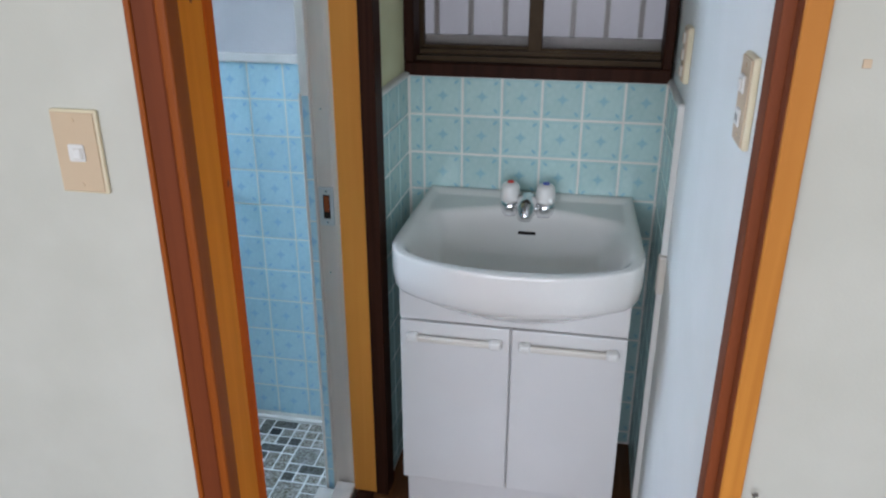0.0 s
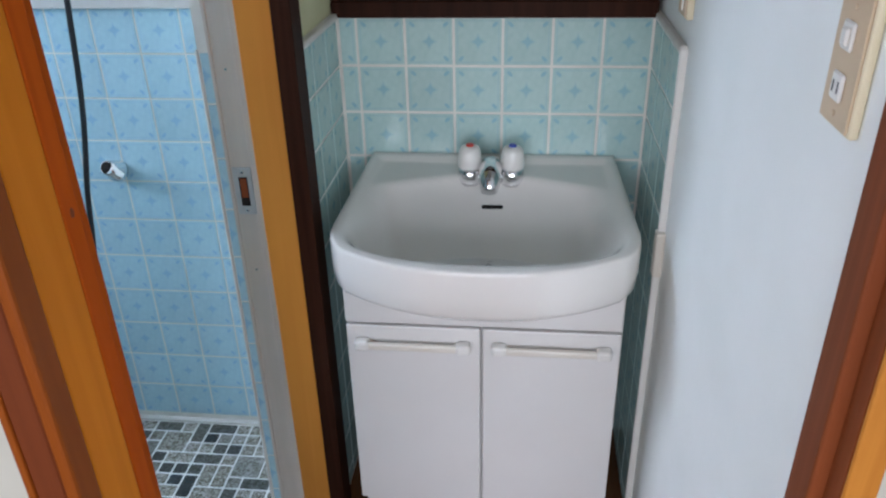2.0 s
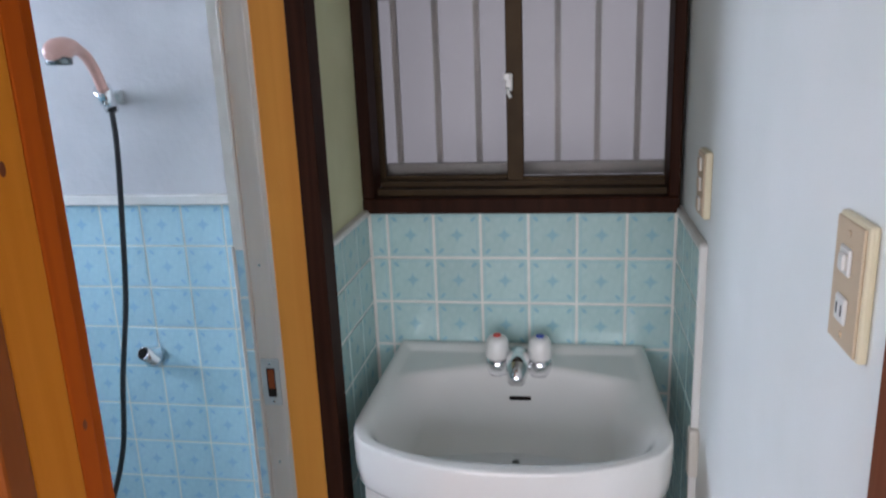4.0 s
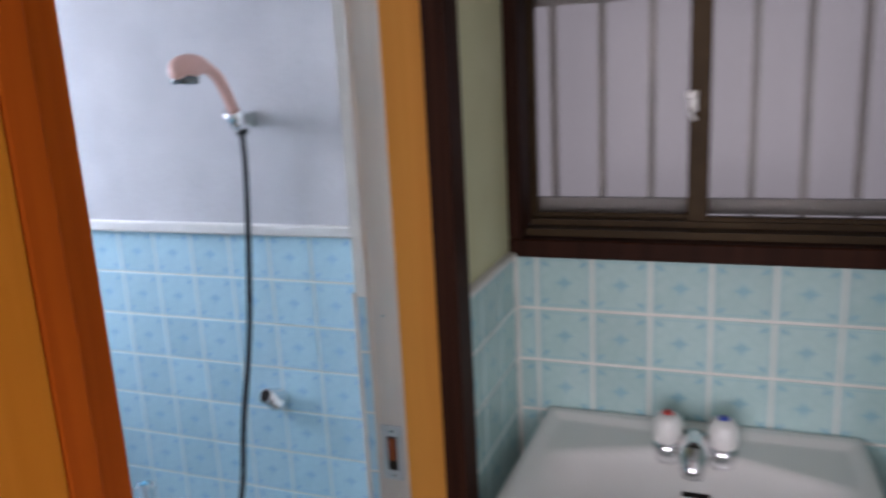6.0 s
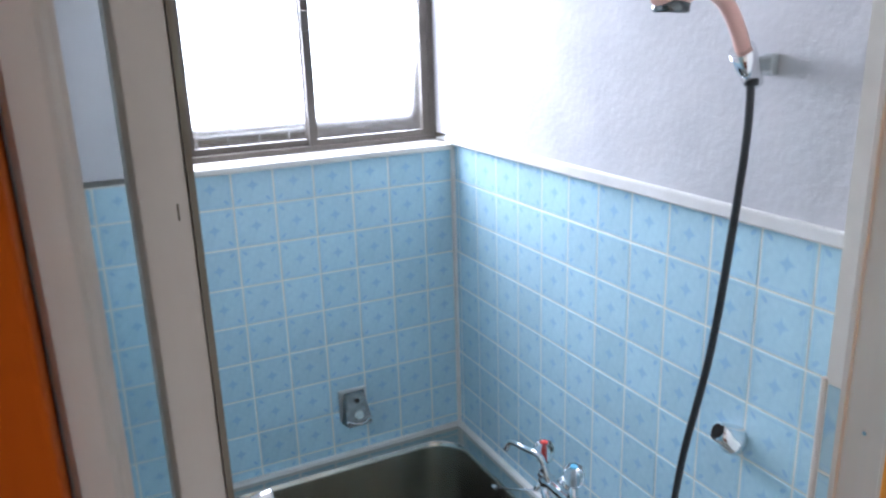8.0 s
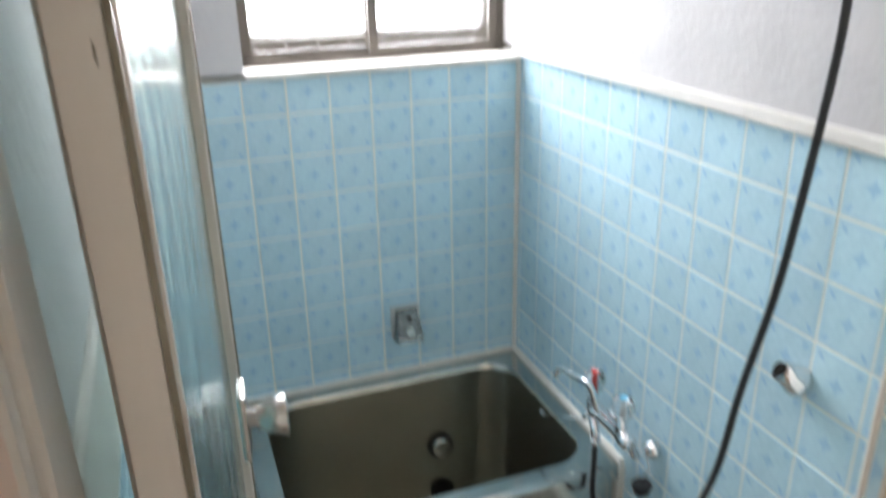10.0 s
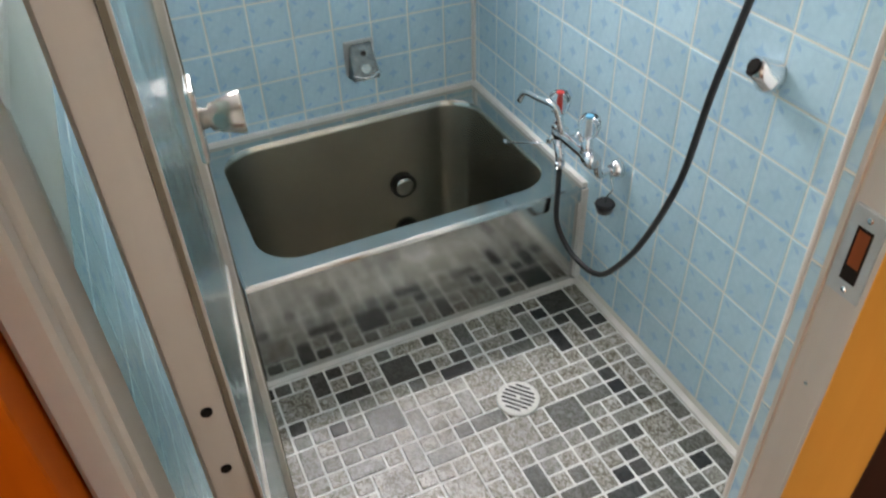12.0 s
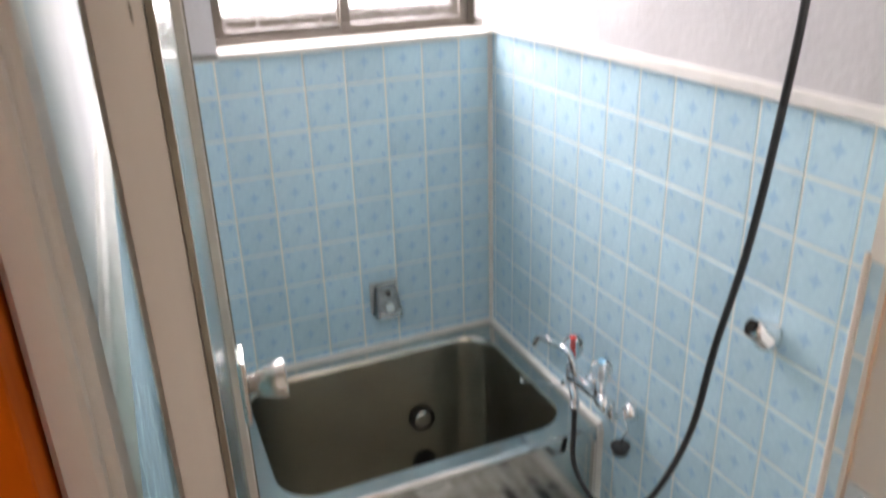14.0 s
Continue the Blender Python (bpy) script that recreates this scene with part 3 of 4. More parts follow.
# ---- washstand ----
ws = thing("washstand", 0, 0, 0, "white washstand with a ceramic basin and two cabinet doors", "washstand")
CX = -0.799
part("cabinet_body", box(-1.086, 6.722, 0.20, -0.512, 7.110, 0.80, 0.002, 1), M_CABINET, ws)
part("toe_kick", box(-1.081, 6.738, ZW - 0.006, -0.519, 7.08, 0.20), M_CABINET, ws)
part("apron_panel", box(-1.086, 6.704, 0.706, -0.512, 6.722, 0.80, 0.002, 1), M_CABINET, ws, "white panel below the basin")


def cab_door(xa, xb, name="door"):
    d = part(name, box(xa, 6.703, 0.204, xb, 6.721, 0.700, 0.003, 2), M_CABINET, ws, "white cabinet door")
    ha, hb = xa + 0.035, xb - 0.035
    h = part("handle", box(ha, 6.680, 0.652, hb, 6.692, 0.668, 0.004, 2), M_IVORY, d, "ivory bar handle with clear ends")
    for x in (ha, hb):
        part("end_piece", box(x - 0.016, 6.677, 0.648, x + 0.016, 6.703, 0.672, 0.007, 3), M_WHITEP, h, "rounded white end piece")


cab_door(-1.086, CX - 0.0025)
cab_door(CX + 0.0025, -0.512)


def basin():
    """A bowed ceramic basin: a height field for the top, skirts and a belly below."""
    bm = bmesh.new()
    nu, nv = 72, 64

    def ease(k):
        k = min(1, max(0, k))
        return k * k * (3 - 2 * k)

    def spot(u, v):
        # u across -1..1, v from back 0 to front 1
        half = 0.287 + 0.022 * min(1, v * 1.25) - 0.030 * max(0, (v - 0.80) / 0.20) ** 2.5
        front = 6.592 + 0.085 * abs(u) ** 2.4
        x = CX + u * half
        y = 7.113 + (front - 7.113) * v
        # raised back and side borders, a sunk deck in the back corners and a wide bowl behind the front lip
        z = 0.932 - 0.034 * v
        z -= 0.010 * ease((min(v / 0.055, (1 - abs(u)) / 0.075) - 0.75) / 0.5) * (1 if v < 0.45 else max(0, 1 - (v - 0.45) / 0.3))
        a = min(1, max(0, (v - 0.17 - 0.20 * abs(u) ** 1.6) / 0.50))
        z -= 0.135 * a ** 0.8 * ease((0.955 - v) / 0.17) * ease((0.945 - abs(u)) / 0.30)
        return Vector((x, y, z))

    g = [[bm.verts.new(spot(-1 + 2 * i / nu, j / nv)) for i in range(nu + 1)] for j in range(nv + 1)]
    for j in range(nv):
        for i in range(nu):
            f = bm.faces.new((g[j][i], g[j][i + 1], g[j + 1][i + 1], g[j + 1][i]))
            f.smooth = True
    loop = g[0][:] + [g[j][nu] for j in range(1, nv + 1)] + g[nv][nu - 1::-1] + [g[j][0] for j in range(nv - 1, 0, -1)]
    rings = [loop]
    cy = 6.87
    for grow, drop in ((1.006, 0.003), (1.010, 0.010), (1.010, 0.060), (1.000, 0.094), (0.975, 0.106), (0.90, 0.120), (0.80, 0.142), (0.66, 0.168), (0.50, 0.190), (0.25, 0.200)):
        ring = []
        for v in loop:
            top = v.co.z
            y = min(cy + (v.co.y - cy) * grow, 7.1150)
            ring.append(bm.verts.new((CX + (v.co.x - CX) * grow, y, top - drop)))
        rings.append(ring)
    bridge(bm, rings)
    bm.faces.new(rings[-1])
    return bm


bs = part("basin", basin(), M_CERAMIC, ws, "white glazed ceramic basin with a bowed front")
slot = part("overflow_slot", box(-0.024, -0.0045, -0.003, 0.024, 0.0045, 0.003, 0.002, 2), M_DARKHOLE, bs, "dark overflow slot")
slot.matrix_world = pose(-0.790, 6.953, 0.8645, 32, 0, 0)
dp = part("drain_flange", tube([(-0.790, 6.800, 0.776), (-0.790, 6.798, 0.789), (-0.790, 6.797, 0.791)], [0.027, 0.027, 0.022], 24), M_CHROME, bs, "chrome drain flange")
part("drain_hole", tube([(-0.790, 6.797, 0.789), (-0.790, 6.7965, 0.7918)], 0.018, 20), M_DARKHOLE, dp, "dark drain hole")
part("drain_plug", tube([(-0.790, 6.797, 0.790), (-0.790, 6.795, 0.798), (-0.790, 6.795, 0.800)], [0.012, 0.012, 0.008], 16), M_CHROME, dp)
for x, m, lab in ((-0.845, M_REDP, "red mark"), (-0.748, M_BLUEP, "blue mark")):
    part("tap_base", tube([(x, 7.020, 0.896), (x, 7.020, 0.918), (x, 7.020, 0.930), (x, 7.020, 0.934)], [0.027, 0.027, 0.026, 0.022], 20), M_CHROME, ws, "chrome tap base")
    h = part("tap_handle", tube([(x, 7.020, z) for z in (0.934, 0.937, 0.955, 0.974, 0.983, 0.986)], [0.023, 0.0275, 0.027, 0.025, 0.020, 0.010], 24), M_WHITEP, ws, "white fluted tap handle")
    part("mark", tube([(x, 7.020, 0.9855), (x, 7.020, 0.990)], [0.010, 0.008], 14), m, h, lab)
part("tap_bridge", tube([(-0.845, 7.020, 0.914), (-0.748, 7.020, 0.914)], 0.018, 14), M_CHROME, ws)
part("spout", tube([(-0.7965, 7.030, 0.915), (-0.7965, 7.012, 0.936), (-0.7965, 6.985, 0.938), (-0.7965, 6.955, 0.926), (-0.7965, 6.945, 0.915), (-0.7965, 6.944, 0.905)], [0.025, 0.027, 0.027, 0.025, 0.021, 0.018], 16), M_CHROME, ws, "short chrome spout")

# ---- bathtub ----
tub = thing("bathtub", 0, 0, 0, "stainless steel bathtub below the window", "bathtub")
TX0, TX1, TY0, TY1 = -2.956, -2.297, 6.287, 7.190


def tub_shell():
    bm = bmesh.new()
    rows = [((TX0, TY0, TX1 - 0.010, TY1), 0.002, -0.02), ((TX0, TY0, TX1 - 0.010, TY1), 0.002, 0.258), ((TX0, TY0, TX1, TY1), 0.003, 0.262), ((TX0, TY0, TX1, TY1), 0.003, 0.296),
            ((TX0, TY0, TX1 - 0.003, TY1), 0.003, 0.304), ((TX0 + 0.006, TY0 + 0.006, TX1 - 0.010, TY1 - 0.006), 0.012, 0.3065)]
    rings = [[bm.verts.new((x, y, z)) for x, y in rounded(*b, r)] for b, r, z in rows]
    rings.append([bm.verts.new((x, y, 0.304)) for x, y in rounded(-2.905, 6.350, -2.358, 7.135, 0.105)])
    bridge(bm, rings, False)
    return bm


def tub_inside():
    bm = bmesh.new()
    rings = []
    for d, r, z in ((0.0, 0.105, 0.304), (0.004, 0.103, 0.299), (0.008, 0.10, 0.285), (0.030, 0.095, -0.33), (0.045, 0.09, -0.365), (0.08, 0.07, -0.38)):
        rings.append([bm.verts.new((x, y, z)) for x, y in rounded(-2.905 + d, 6.350 + d, -2.358 - d, 7.135 - d, r)])
    bridge(bm, rings)
    f = bm.faces.new(rings[-1])
    return bm


part("rim_and_apron", tub_shell(), M_STEEL, tub, "shiny steel rim and apron")
part("inner_shell", tub_inside(), M_STEELIN, tub, "dull dark inside")
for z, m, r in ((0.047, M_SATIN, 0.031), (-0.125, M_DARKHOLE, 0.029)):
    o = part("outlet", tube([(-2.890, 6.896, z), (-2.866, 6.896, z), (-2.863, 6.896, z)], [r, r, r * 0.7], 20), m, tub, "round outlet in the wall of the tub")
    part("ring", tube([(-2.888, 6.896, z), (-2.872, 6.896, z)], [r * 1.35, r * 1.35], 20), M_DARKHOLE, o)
structure("ledge_beside_tub", boxes((-2.958, 6.114, 0.0, -2.31, 6.285, 0.29)), M_STEEL, "steel ledge between the tub and the wall", "ledge")
structure("trim_tub_bead", boxes((-2.965, 6.287, 0.298, -2.945, 7.184, 0.318), (-2.945, 7.178, 0.298, -2.300, 7.196, 0.318), (-2.308, 7.176, 0.0, -2.293, 7.196, 0.300)), M_CAULK, "pale caulk round the bathtub", "trim")

# chrome soap holder on the window wall
sd = thing("wall_soap_holder", 0, 0, 0, "small chrome recessed soap holder on the tiles", "soap holder")
sd.location = (0.033, -0.012, 0.014)


def soap_body():
    bm = bmesh.new()
    lo = [bm.verts.new(p) for p in ((-2.990, 6.786, 0.405), (-2.990, 6.878, 0.405), (-2.990, 6.868, 0.512), (-2.990, 6.796, 0.512))]
    hi = [bm.verts.new(p) for p in ((-2.938, 6.792, 0.412), (-2.938, 6.872, 0.412), (-2.974, 6.862, 0.506), (-2.974, 6.802, 0.506))]
    bridge(bm, [lo, hi], False)
    bm.faces.new(hi)
    bm.faces.new(list(reversed(lo)))
    bmesh.ops.bevel(bm, geom=bm.edges[:], offset=0.003, segments=2, affect="EDGES")
    return bm


part("body", soap_body(), M_GUN, sd, "dark grey chrome body")
part("back_plate", box(-2.990, 6.782, 0.415, -2.984, 6.872, 0.520, 0.002, 1), M_PLATE, sd, "pale back plate")
# pale steel disc low on the holder's sloping face
part("pale_disc", tube([(-2.955, 6.832, 0.442), (-2.945, 6.832, 0.446)], [0.016, 0.014], 16), M_STEEL, sd, "pale round disc")
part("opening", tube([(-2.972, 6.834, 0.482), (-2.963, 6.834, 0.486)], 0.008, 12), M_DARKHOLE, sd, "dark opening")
part("lip", tube(spline([(-2.948, 6.790, 0.430), (-2.928, 6.832, 0.424), (-2.948, 6.874, 0.430)], 6), 0.003, 8), M_CHROME, sd)

# ---- bath mixer tap ----
mx = thing("bath_mixer_tap", 0, 0, 0, "chrome wall mixer tap with clear knobs over the tub", "tap")
WY = 7.188
XL, XR, ZB, ZT = -2.303, -2.1658, 0.4872, 0.5894
XF, ZF = -2.1736, 0.4369
part("body", tube([(XL - 0.018, 7.10, ZB), (XL - 0.012, 7.10, ZB), (XL + 0.006, 7.10, ZB), (XL + 0.022, 7.10, ZB), (XR - 0.030, 7.10, ZB), (XR - 0.014, 7.10, ZB), (XR + 0.010, 7.10, ZB), (XR + 0.016, 7.10, ZB)], [0.010, 0.018, 0.022, 0.014, 0.014, 0.020, 0.020, 0.012], 18), M_CHROME, mx)
for x, xw in ((XR + 0.014, XF), (XL + 0.004, XL - 0.030)):
    arm = part("arm", tube(spline([(x, 7.10, ZB), (0.7 * x + 0.3 * xw, 7.108, ZB - 0.004), (0.4 * x + 0.6 * xw, 7.124, ZF + 0.004), (xw, 7.150, ZF), (xw, 7.186, ZF)], 5), 0.009, 12), M_CHROME, mx)
    part("flange", tube([(xw, 7.160, ZF), (xw, 7.176, ZF), (xw, WY, ZF)], [0.013, 0.021, 0.024], 20), M_CHROME, arm)
for x, m, lab in ((-2.3153, M_REDP, "red mark"), (-2.1894, M_LBLUEP, "light blue mark")):
    part("valve", tube([(x, 7.10, ZB + 0.010), (x, 7.10, ZB + 0.026), (x, 7.10, ZT - 0.045)], [0.017, 0.014, 0.009], 14), M_CHROME, mx)
    kn = part("knob", tube([(x, 7.10, ZT + z) for z in (-0.050, -0.046, -0.026, -0.006, 0.0)], [0.014, 0.021, 0.026, 0.025, 0.019], 8), M_ACRYL, mx, "clear faceted acrylic knob")
    part("core", tube([(x, 7.10, ZT - 0.048), (x, 7.10, ZT - 0.012)], 0.005, 10), M_REDP if m is M_REDP else M_PLATE, kn)
    part("mark", tube([(x, 7.10, ZT - 0.002), (x, 7.10, ZT + 0.003)], [0.010, 0.009], 14), m, kn, lab)
part("spout", tube(spline([(XL, 7.098, ZB + 0.010), (-2.2736, 7.085, 0.5089), (-2.2777, 7.075, 0.5519), (-2.2871, 7.065, 0.5794), (-2.3349, 7.055, 0.5771), (-2.3849, 7.045, 0.5721), (-2.4022, 7.04, 0.5433)], 6), 0.0078, 12), M_CHROME, mx, "swivelling chrome spout")
part("spout_nut", tube([(XL, 7.092, ZB + 0.018), (XL, 7.088, ZB + 0.034)], 0.0125, 12), M_CHROME, mx)
lv = part("diverter", tube([(XL - 0.012, 7.098, ZB), (-2.3173, 7.075, 0.4589)], 0.007, 10), M_CHROME, mx)
part("lever", tube([(-2.3173, 7.075, 0.4589), (-2.4575, 7.04, 0.394)], 0.0026, 8), M_CHROME, lv)
part("lever_tip", tube([(-2.4575, 7.04, 0.394), (-2.4695, 7.037, 0.394)], 0.006, 10), M_CHROME, lv)
part("hose_socket", tube([(XL + 0.001, 7.094, ZB - 0.012), (-2.2813, 7.09, 0.4377), (-2.2813, 7.09, 0.4137)], [0.013, 0.012, 0.010], 12), M_CHROME, mx)

hose = thing("shower_hose", 0, 0, 0, "black rubber shower hose hanging in a loop", "shower hose")
part("hose", tube(spline([(-2.2813, 7.09, 0.4177), (-2.2773, 7.088, 0.3377), (-2.268, 7.088, 0.240), (-2.200, 7.095, 0.185), (-2.100, 7.105, 0.190), (-2.020, 7.108, 0.285), (-1.950, 7.110, 0.42), (-1.888, 7.112, 0.60), (-1.860, 7.118, 0.80), (-1.824, 7.130, 1.02), (-1.803, 7.138, 1.25), (-1.790, 7.140, 1.42), (-1.787, 7.136, 1.530)], 10), 0.0072, 12), M_BLACK, hose)
part("tap_nut", tube([(-2.2813, 7.09, 0.4237), (-2.2813, 7.09, 0.4057)], [0.0125, 0.0115], 12), M_CHROME, hose, "chrome nut")
part("head_nut", tube([(-1.7868, 7.1362, 1.528), (-1.7862, 7.1368, 1.503)], [0.0125, 0.0115], 12), M_BLACK, hose, "black nut")

sh = thing("hand_shower", 0, 0, 0, "pink plastic hand shower in its wall holder", "hand shower")
part("handle", tube(spline([(-1.843, 7.128, 1.512), (-1.838, 7.100, 1.570), (-1.834, 7.060, 1.618), (-1.830, 7.005, 1.640), (-1.826, 6.950, 1.634), (-1.824, 6.915, 1.622)], 6), [0.011, 0.011] + [0.0125] * 14 + [0.014, 0.016, 0.018, 0.020, 0.022, 0.024, 0.0255, 0.0265, 0.027, 0.027, 0.026, 0.024, 0.021, 0.016, 0.008], 16), M_PINK, sh)
sh.location = (0.052, 0, 0.016)
part("spray_plate", tube([(-1.825, 6.948, 1.618), (-1.825, 6.946, 1.606), (-1.825, 6.946, 1.604)], [0.027, 0.027, 0.024], 20), M_GUN, sh, "grey spray plate")
hd = thing("shower_holder", 0, 0, 0, "chrome shower holder screwed to the white wall", "shower holder")
hd.location = (0.052, 0, 0.016)
part("plate", box(-1.852, 7.172, 1.500, -1.832, 7.189, 1.536, 0.004, 2), M_PLATE, hd)
part("clip", tube([(-1.845, 7.150, 1.488), (-1.842, 7.128, 1.52), (-1.839, 7.110, 1.545)], [0.016, 0.020, 0.021], 14), M_CHROME, hd)
part("arm", box(-1.850, 7.13, 1.506, -1.834, 7.176, 1.532, 0.004, 1), M_PLATE, hd)

hk = thing("lower_shower_holder", 0, 0, 0, "chrome cone-shaped lower shower holder on the tiles", "shower holder")
part("cone", tube([(-1.800, 7.189, 0.836), (-1.802, 7.178, 0.840), (-1.806, 7.165, 0.852), (-1.810, 7.148, 0.862)], [0.030, 0.029, 0.022, 0.018], 18), M_CHROME, hk)
part("opening", tube([(-1.8101, 7.1476, 0.8622), (-1.8104, 7.1464, 0.8629)], 0.0135, 16), M_DARKHOLE, hk, "dark opening")

pg = thing("bath_plug", 0, 0, 0, "black rubber bath plug hanging on a bead chain", "bath plug")
part("plug", tube([(-2.178, 7.162, z) for z in (0.312, 0.315, 0.330, 0.336, 0.342)], [0.014, 0.020, 0.023, 0.026, 0.022], 18), M_BLACK, pg)
part("chain", tube(spline([(-2.1736, 7.165, 0.4189), (-2.158, 7.165, 0.39), (-2.172, 7.163, 0.365), (-2.178, 7.162, 0.342)], 5), 0.0022, 6), M_CHROME, pg)

# floor drain
dr = thing("floor_drain", 0, 0, 0, "round stainless floor drain with slots", "drain")


DZ = -0.018
part("ring", tube([(-1.987, 6.826, DZ), (-1.987, 6.826, DZ + 0.006), (-1.987, 6.826, DZ + 0.007)], [0.053, 0.053, 0.049], 36), M_CAULK, dr, "pale ring")
part("grate", tube([(-1.987, 6.826, DZ + 0.0065), (-1.987, 6.826, DZ + 0.0085)], 0.044, 36), M_WHITEP, dr)
for k in range(-3, 4):
    h = math.sqrt(max(0.0, 0.040 ** 2 - (0.0118 * k) ** 2))
    for a, b in (((-h, -0.006), (0.006, h)) if k == 0 else ((-h, h),)):
        slot = part("slot", box(a, 0.0118 * k - 0.0029, 0.0, b, 0.0118 * k + 0.0029, 0.0012), M_DARKHOLE, dr, "dark slot")
        slot.matrix_world = pose(-1.987, 6.826, DZ + 0.0080, 0, 0, 41)

# ---- wall plates ----
def plate(name, m, label, devices, depth, group=""):
    """A plate of 70 x 118 mm in its own x-z plane, facing -y."""
    t = tagged(new(name), label, "switch plate", group)
    part("back_box", box(-0.036, -depth, -0.060, 0.036, 0.0, 0.060, 0.003, 2), M_CREAM, t, "cream plastic rim")
    part("face", box(-0.0325, -depth - 0.0025, -0.0565, 0.0325, -depth, 0.0565, 0.001, 1), M_BEIGE, t, "beige face plate")
    for z, kind in devices:
        d = part("switch" if kind == "s" else "socket", box(-0.0125, -depth - 0.006, z - 0.0125, 0.0125, -depth - 0.0025, z + 0.0125, 0.002, 1), M_WHITEP, t)
        if kind == "s":
            part("rocker", box(-0.004, -depth - 0.010, z - 0.008, 0.010, -depth - 0.006, z + 0.008, 0.002, 1), M_WHITEP, d)
        elif kind == "o":
            for x in (-0.0055, 0.0055):
                part("pin_slot", box(x - 0.0011, -depth - 0.0064, z - 0.005, x + 0.0011, -depth - 0.0060, z + 0.005), M_DARKHOLE, d)
        else:
            part("dark_rocker", box(-0.010, -depth - 0.007, z - 0.010, 0.010, -depth - 0.0058, z + 0.010), M_BEIGE, d)
    for z in (-0.046, 0.046):
        part("screw", tube([(0, -depth - 0.0025, z), (0, -depth - 0.004, z)], 0.003, 10), M_BEIGE, t)
    t.matrix_world = m
    return t


plate("light_switch", pose(-1.338, 5.935, 1.342), "beige single light switch with a cream rim", [(0.0, "s")], 0.008)
plate("switch_and_socket", pose(-0.437, 6.070, 1.421, 0, 0, -90), "beige surface-mounted plate with a switch and a socket", [(0.022, "s"), (-0.022, "o")], 0.009)
plate("triple_switch", pose(-0.437, 6.812, 1.372, 0, 0, -90), "narrow cream plate with three dark switches", [(0.036, "d"), (0.0, "d"), (-0.036, "d")], 0.012)
ct = thing("edge_clip", 0, 0, 0, "small beige plastic catch on the edge of the tiles", "catch")
part("block", box(-0.456, 6.766, 0.800, -0.4365, 6.796, 0.900, 0.005, 2), M_IVORY, ct)
structure("wall_stain", box(-0.3525, 5.9330, 1.488, -0.3430, 5.9349, 1.498, 0.0006, 1), M_BEIGE, "tiny brown filler spot on the wallpaper", "spot")

nl = thing("wall_nail", 0, 0, 0, "small dark bent nail in the papered wall", "nail")
part("shank", tube([(-0.379, 5.936, 0.897), (-0.379, 5.925, 0.899), (-0.378, 5.921, 0.906)], [0.0016, 0.0016, 0.0014], 8), M_GREYBAR, nl)
part("head", tube([(-0.378, 5.921, 0.906), (-0.378, 5.9205, 0.908)], 0.0032, 10), M_GREYBAR, nl)

# ---- pieces: wall tiles ----
def tile_mesh(w0, w1, h0, h1, material):
    """A tile in its own x-y plane with its pattern centred on the full tile; front at z = 0.0045."""
    bm = bmesh.new()
    b = 0.0011
    lo = [bm.verts.new((x, y, 0.0)) for x, y in ((w0, h0), (w1, h0), (w1, h1), (w0, h1))]
    mid = [bm.verts.new((x, y, 0.0036)) for x, y in ((w0, h0), (w1, h0), (w1, h1), (w0, h1))]
    top = [bm.verts.new((x, y, 0.0045)) for x, y in ((w0 + b, h0 + b), (w1 - b, h0 + b), (w1 - b, h1 - b), (w0 + b, h1 - b))]
    bridge(bm, [lo, mid, top], False)
    bm.faces.new(top)
    me = bpy.data.meshes.new("tile")
    bm.normal_update()
    bm.to_mesh(me)
    bm.free()
    me.materials.append(material)
    return me


TILES = {}


def tile_field(parent, origin, right, facing, umin, umax, u0, vmin, vmax, v0, pitch, material, skip=None, gap=0.0042):
    """Tiles on a wall: u runs along right from origin, v is the height; u0 and v0 are joints of the grid."""
    right, facing = Vector(right), Vector(facing)
    m3 = Matrix((right, Vector((0, 0, 1)), facing)).transposed()
    rng = random.Random(7)
    for i in range(math.floor((umin - u0) / pitch), math.ceil((umax - u0) / pitch)):
        for j in range(math.floor((vmin - v0) / pitch), math.ceil((vmax - v0) / pitch)):
            ca, cb = u0 + (i + 0.5) * pitch, v0 + (j + 0.5) * pitch
            a0, a1 = max(ca - pitch / 2, umin) + gap / 2, min(ca + pitch / 2, umax) - gap / 2
            b0, b1 = max(cb - pitch / 2, vmin) + gap / 2, min(cb + pitch / 2, vmax) - gap / 2
            if a1 - a0 < 0.008 or b1 - b0 < 0.008 or (skip and skip(ca, cb)):
                continue
            key = (material.name, round(a0 - ca, 4), round(a1 - ca, 4), round(b0 - cb, 4), round(b1 - cb, 4))
            if key not in TILES:
                TILES[key] = tile_mesh(key[1], key[2], key[3], key[4], material)
            ob = new("tile", TILES[key])
            p = Vector(origin) + right * ca + Vector((0, 0, cb))
            tilt = Euler((radians(rng.uniform(-0.25, 0.25)), radians(rng.uniform(-0.25, 0.25)), 0)).to_matrix()
            ob.matrix_world = Matrix.Translation(p) @ (m3 @ tilt).to_4x4()
            ob.parent = parent


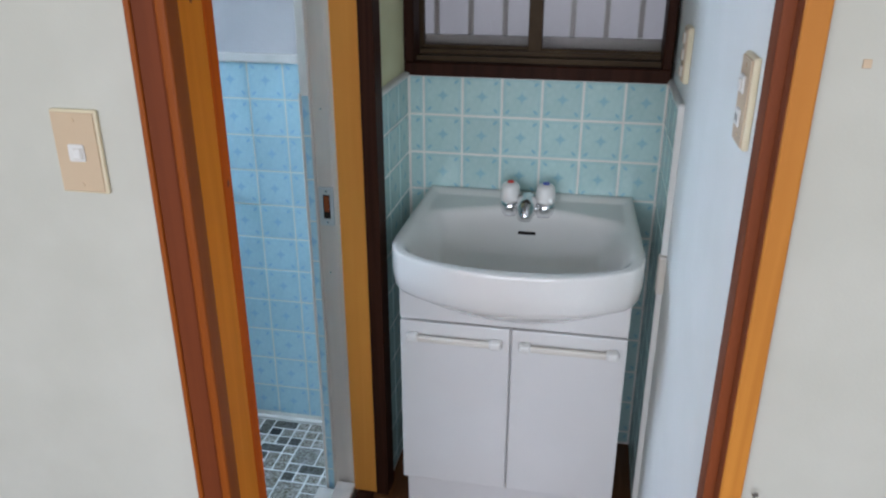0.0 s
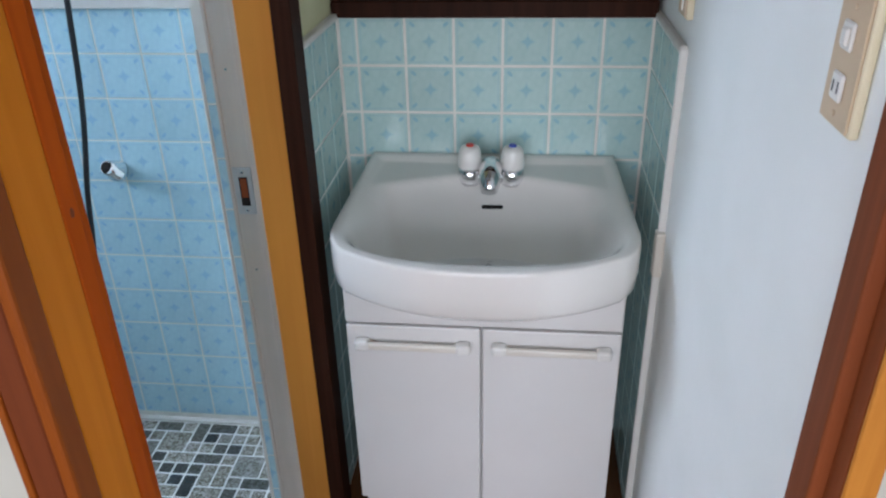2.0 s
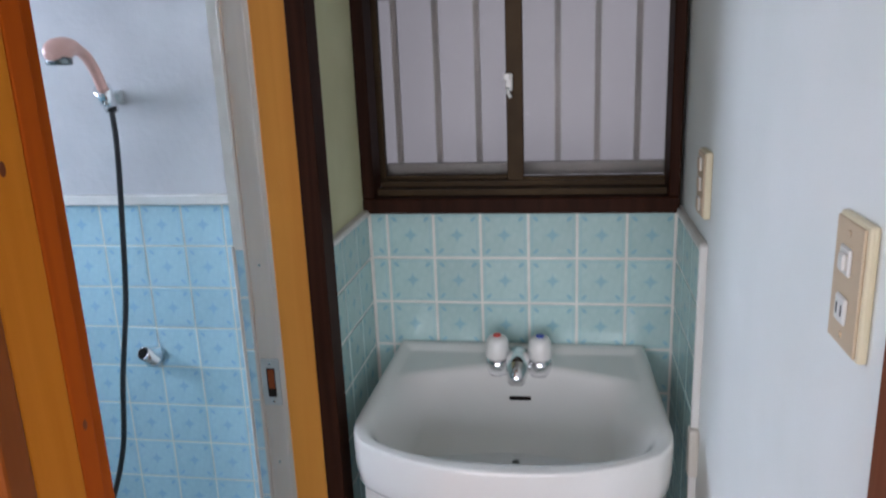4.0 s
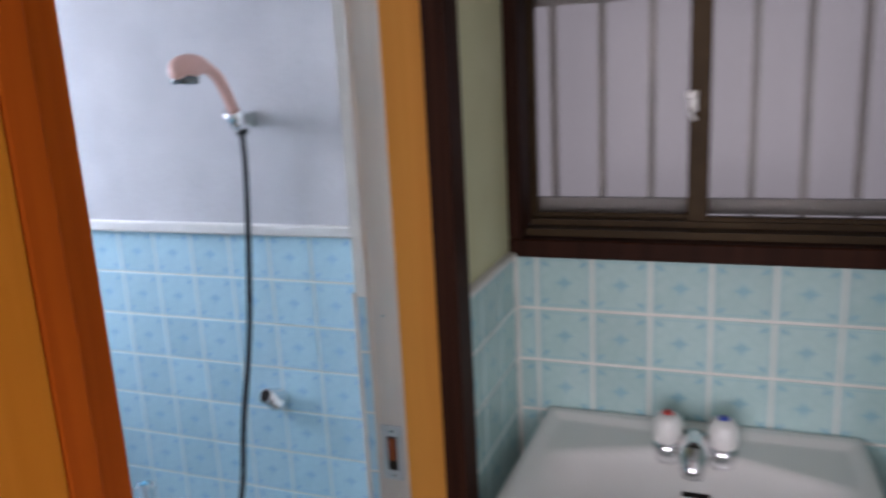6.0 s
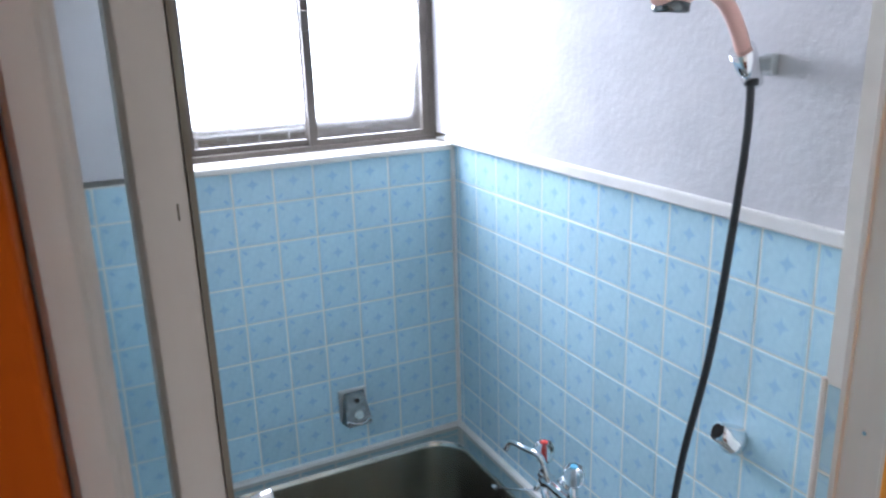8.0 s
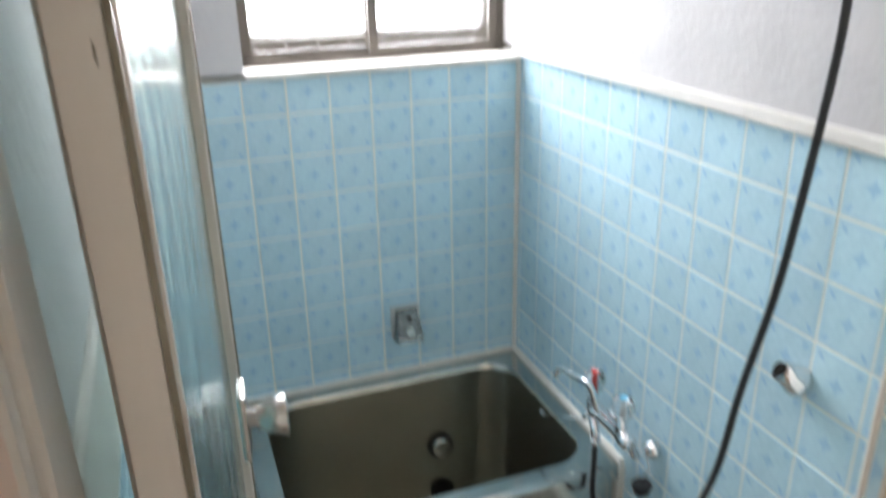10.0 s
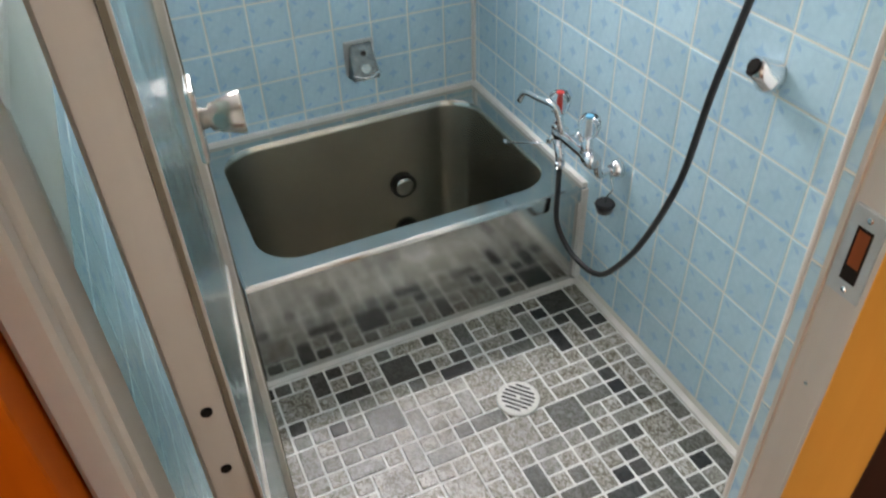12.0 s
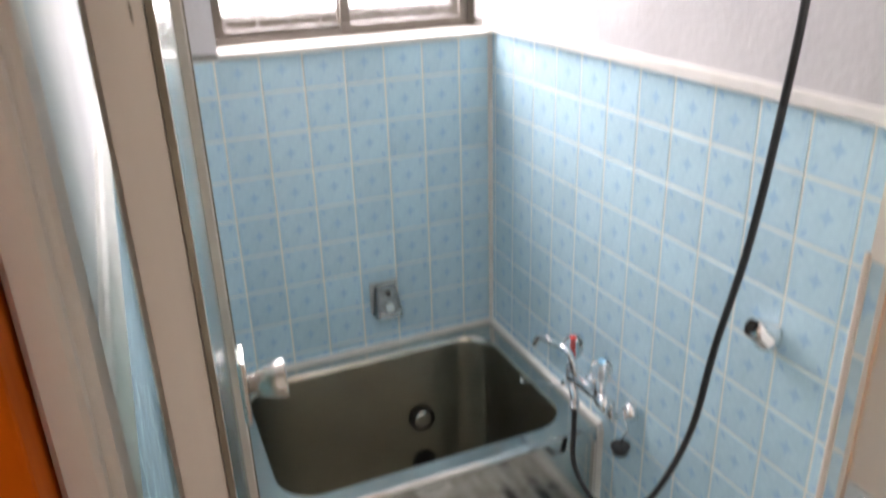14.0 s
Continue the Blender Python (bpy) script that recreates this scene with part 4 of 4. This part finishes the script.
tile_field(wall_shower, (0, 7.1986, 0), (1, 0, 0), (0, -1, 0), -2.952, -1.314, -2.017, 0.004, 1.258, 1.262 - 11 * 0.1145, 0.1145, M_TILEB, lambda u, v: u < -2.36 and v < 0.24)
tile_field(wall_win, (-2.9637, 0, 0), (0, 1, 0), (1, 0, 0), 6.125, 7.185, 6.747, 0.30, 1.243, 1.262 - 11 * 0.1145, 0.1145, M_TILEB)
tile_field(wall_left, (0, 6.1094, 0), (-1, 0, 0), (0, 1, 0), 1.385, 2.952, 1.40, 0.004, 1.150, 1.262 - 11 * 0.1145, 0.1145, M_TILEB, lambda u, v: u > 2.31 and v < 0.24)
tile_field(wall_back, (0, 7.1227, 0), (1, 0, 0), (0, -1, 0), -1.151, -0.449, -0.999, ZW, 1.251, 1.141, 0.111, M_TILEV, lambda u, v: -1.04 < u < -0.55 and v < 0.86, 0.0065)
pier = bpy.data.objects["wall_pier"]
tile_field(pier, (0, 6.7965, 0), (1, 0, 0), (0, -1, 0), -1.348, -1.324, -1.40, 0.01, 1.25, 1.262 - 11 * 0.1145, 0.1145, M_TILEB)
alc = bpy.data.objects["wall_alcove_left"]
tile_field(alc, (-1.1578, 0, 0), (0, 1, 0), (1, 0, 0), 6.798, 7.110, 7.114, ZW, 1.251, 1.141, 0.111, M_TILEV, None, 0.0062)
wr = structure("wall_alcove_right_bed", boxes((-0.4455, 6.792, ZW, -0.4375, 7.118, 1.252)), M_GROUT, "tile bed on the washroom wall", "wall")
tile_field(wr, (-0.4428, 0, 0), (0, -1, 0), (-1, 0, 0), -7.112, -6.793, -7.114, ZW, 1.251, 1.141, 0.111, M_TILEV, None, 0.0062)

# ---- pieces: floor mosaic ----
# the laid pattern, from the tub outwards along each row: a letter starts a piece of that shade, < and ^ and + carry it on, dots are free
LAID = """
dl<kmm<..........
.^+lm............
k<.^km.m.........
k.km.^m^l<.......
.k^md<^.^+.......
l<m.^+.m<........
dk<..m<.m........
l^+dl...^........
^lk.^..d.........
k^.K.m<d.........
..k^l<.^l<.d<....
d<m.^+..^+mm.d...
..........^.d^...
...d....d<m.l<k..
..k^l<.l^+dm.K^..
km<.^+l^d..^k.d..
.K.K<.^m^.mkl<d<.
k<k..mdkKd^l<..dk
^+k<kl.l<d.^+dK..
l<.k.^m...d<.^d<.
""".split()


def mosaic():
    ux, uy, joint = 0.0438, 0.0442, 0.0050
    nx, behind = 22, 4
    x_far, y_first = -2.2914, 6.2927
    ny = len(LAID)
    rng = random.Random(11)
    free = {(i, j) for i in range(nx) for j in range(-behind, ny)}
    laid = []
    for j, row in enumerate(LAID):
        for i, c in enumerate(row):
            if c.isalpha():
                w = 2 if row[i + 1:i + 2] == "<" else 1
                h = 2 if j + 1 < ny and LAID[j + 1][i] == "^" else 1
                laid.append((i, j, w, h, c))
                free -= {(i + a, j + b) for a in range(w) for b in range(h)}
    for j in range(ny - 1, -behind - 1, -1):
        for i in range(nx):
            if (i, j) not in free:
                continue
            for w, h in rng.choice((((2, 2), (1, 2), (1, 1)), ((2, 1), (1, 1)), ((1, 2), (1, 1)), ((1, 1),), ((1, 1),), ((1, 1),))):
                cells = {(i + a, j - b) for a in range(w) for b in range(h)}
                if cells <= free:
                    break
            free -= cells
            outer = i > 12 or j < 0
            laid.append((i, j - h + 1, w, h, rng.choice("llllllllllmmdk" if outer else "lllllllllm")))
    shapes, rest = {}, {}
    count = 0
    for i, j, w, h, shade in laid:
        a0, a1 = x_far + i * ux + joint / 2, x_far + (i + w) * ux - joint / 2
        b0, b1 = y_first + j * uy + joint / 2, y_first + (j + h) * uy - joint / 2
        a0, b0, b1 = max(a0, -2.286), max(b0, 6.122), min(b1, 7.178)
        cx, cy = (a0 + a1) / 2, (b0 + b1) / 2
        if math.hypot(cx + 1.987, cy - 6.826) < 0.030:
            continue
        hx, hy = (a1 - a0) / 2, (b1 - b0) / 2
        outline = rounded(-hx, -hy, hx, hy, 0.0035, 2)
        inner = rounded(-hx + 0.002, -hy + 0.002, hx - 0.002, hy - 0.002, 0.003, 2)
        lift = rng.uniform(-0.0004, 0.0006)
        if count < 300 and j >= 0:
            count += 1
            key = (round(hx, 4), round(hy, 4), shade)
            if key not in shapes:
                bm = bmesh.new()
                rings = [[bm.verts.new((x, y, z)) for x, y in o] for o, z in ((outline, -0.004), (outline, 0.0015), (inner, 0.003))]
                bridge(bm, rings, False)
                bm.faces.new(rings[-1])
                me = bpy.data.meshes.new("mosaic_piece")
                bm.normal_update()
                bm.to_mesh(me)
                bm.free()
                me.materials.append(M_MOSAIC[shade])
                shapes[key] = me
            ob = new("mosaic_tile", shapes[key])
            ob.matrix_world = pose(cx, cy, lift - 0.020, rng.uniform(-0.4, 0.4), rng.uniform(-0.4, 0.4), 0)
            ob.parent = floor_bath
        else:
            bm = rest.setdefault(shade, bmesh.new())
            rings = [[bm.verts.new((cx + x, cy + y, z + lift - 0.020)) for x, y in o] for o, z in ((outline, -0.004), (outline, 0.0015), (inner, 0.003))]
            bridge(bm, rings, False)
            bm.faces.new(rings[-1])
    for shade, bm in rest.items():
        ob = link("mosaic_tiles", bm, M_MOSAIC[shade])
        ob.parent = floor_bath
        tagged(ob, "small speckled grey mosaic tiles", kind="stuff")


mosaic()
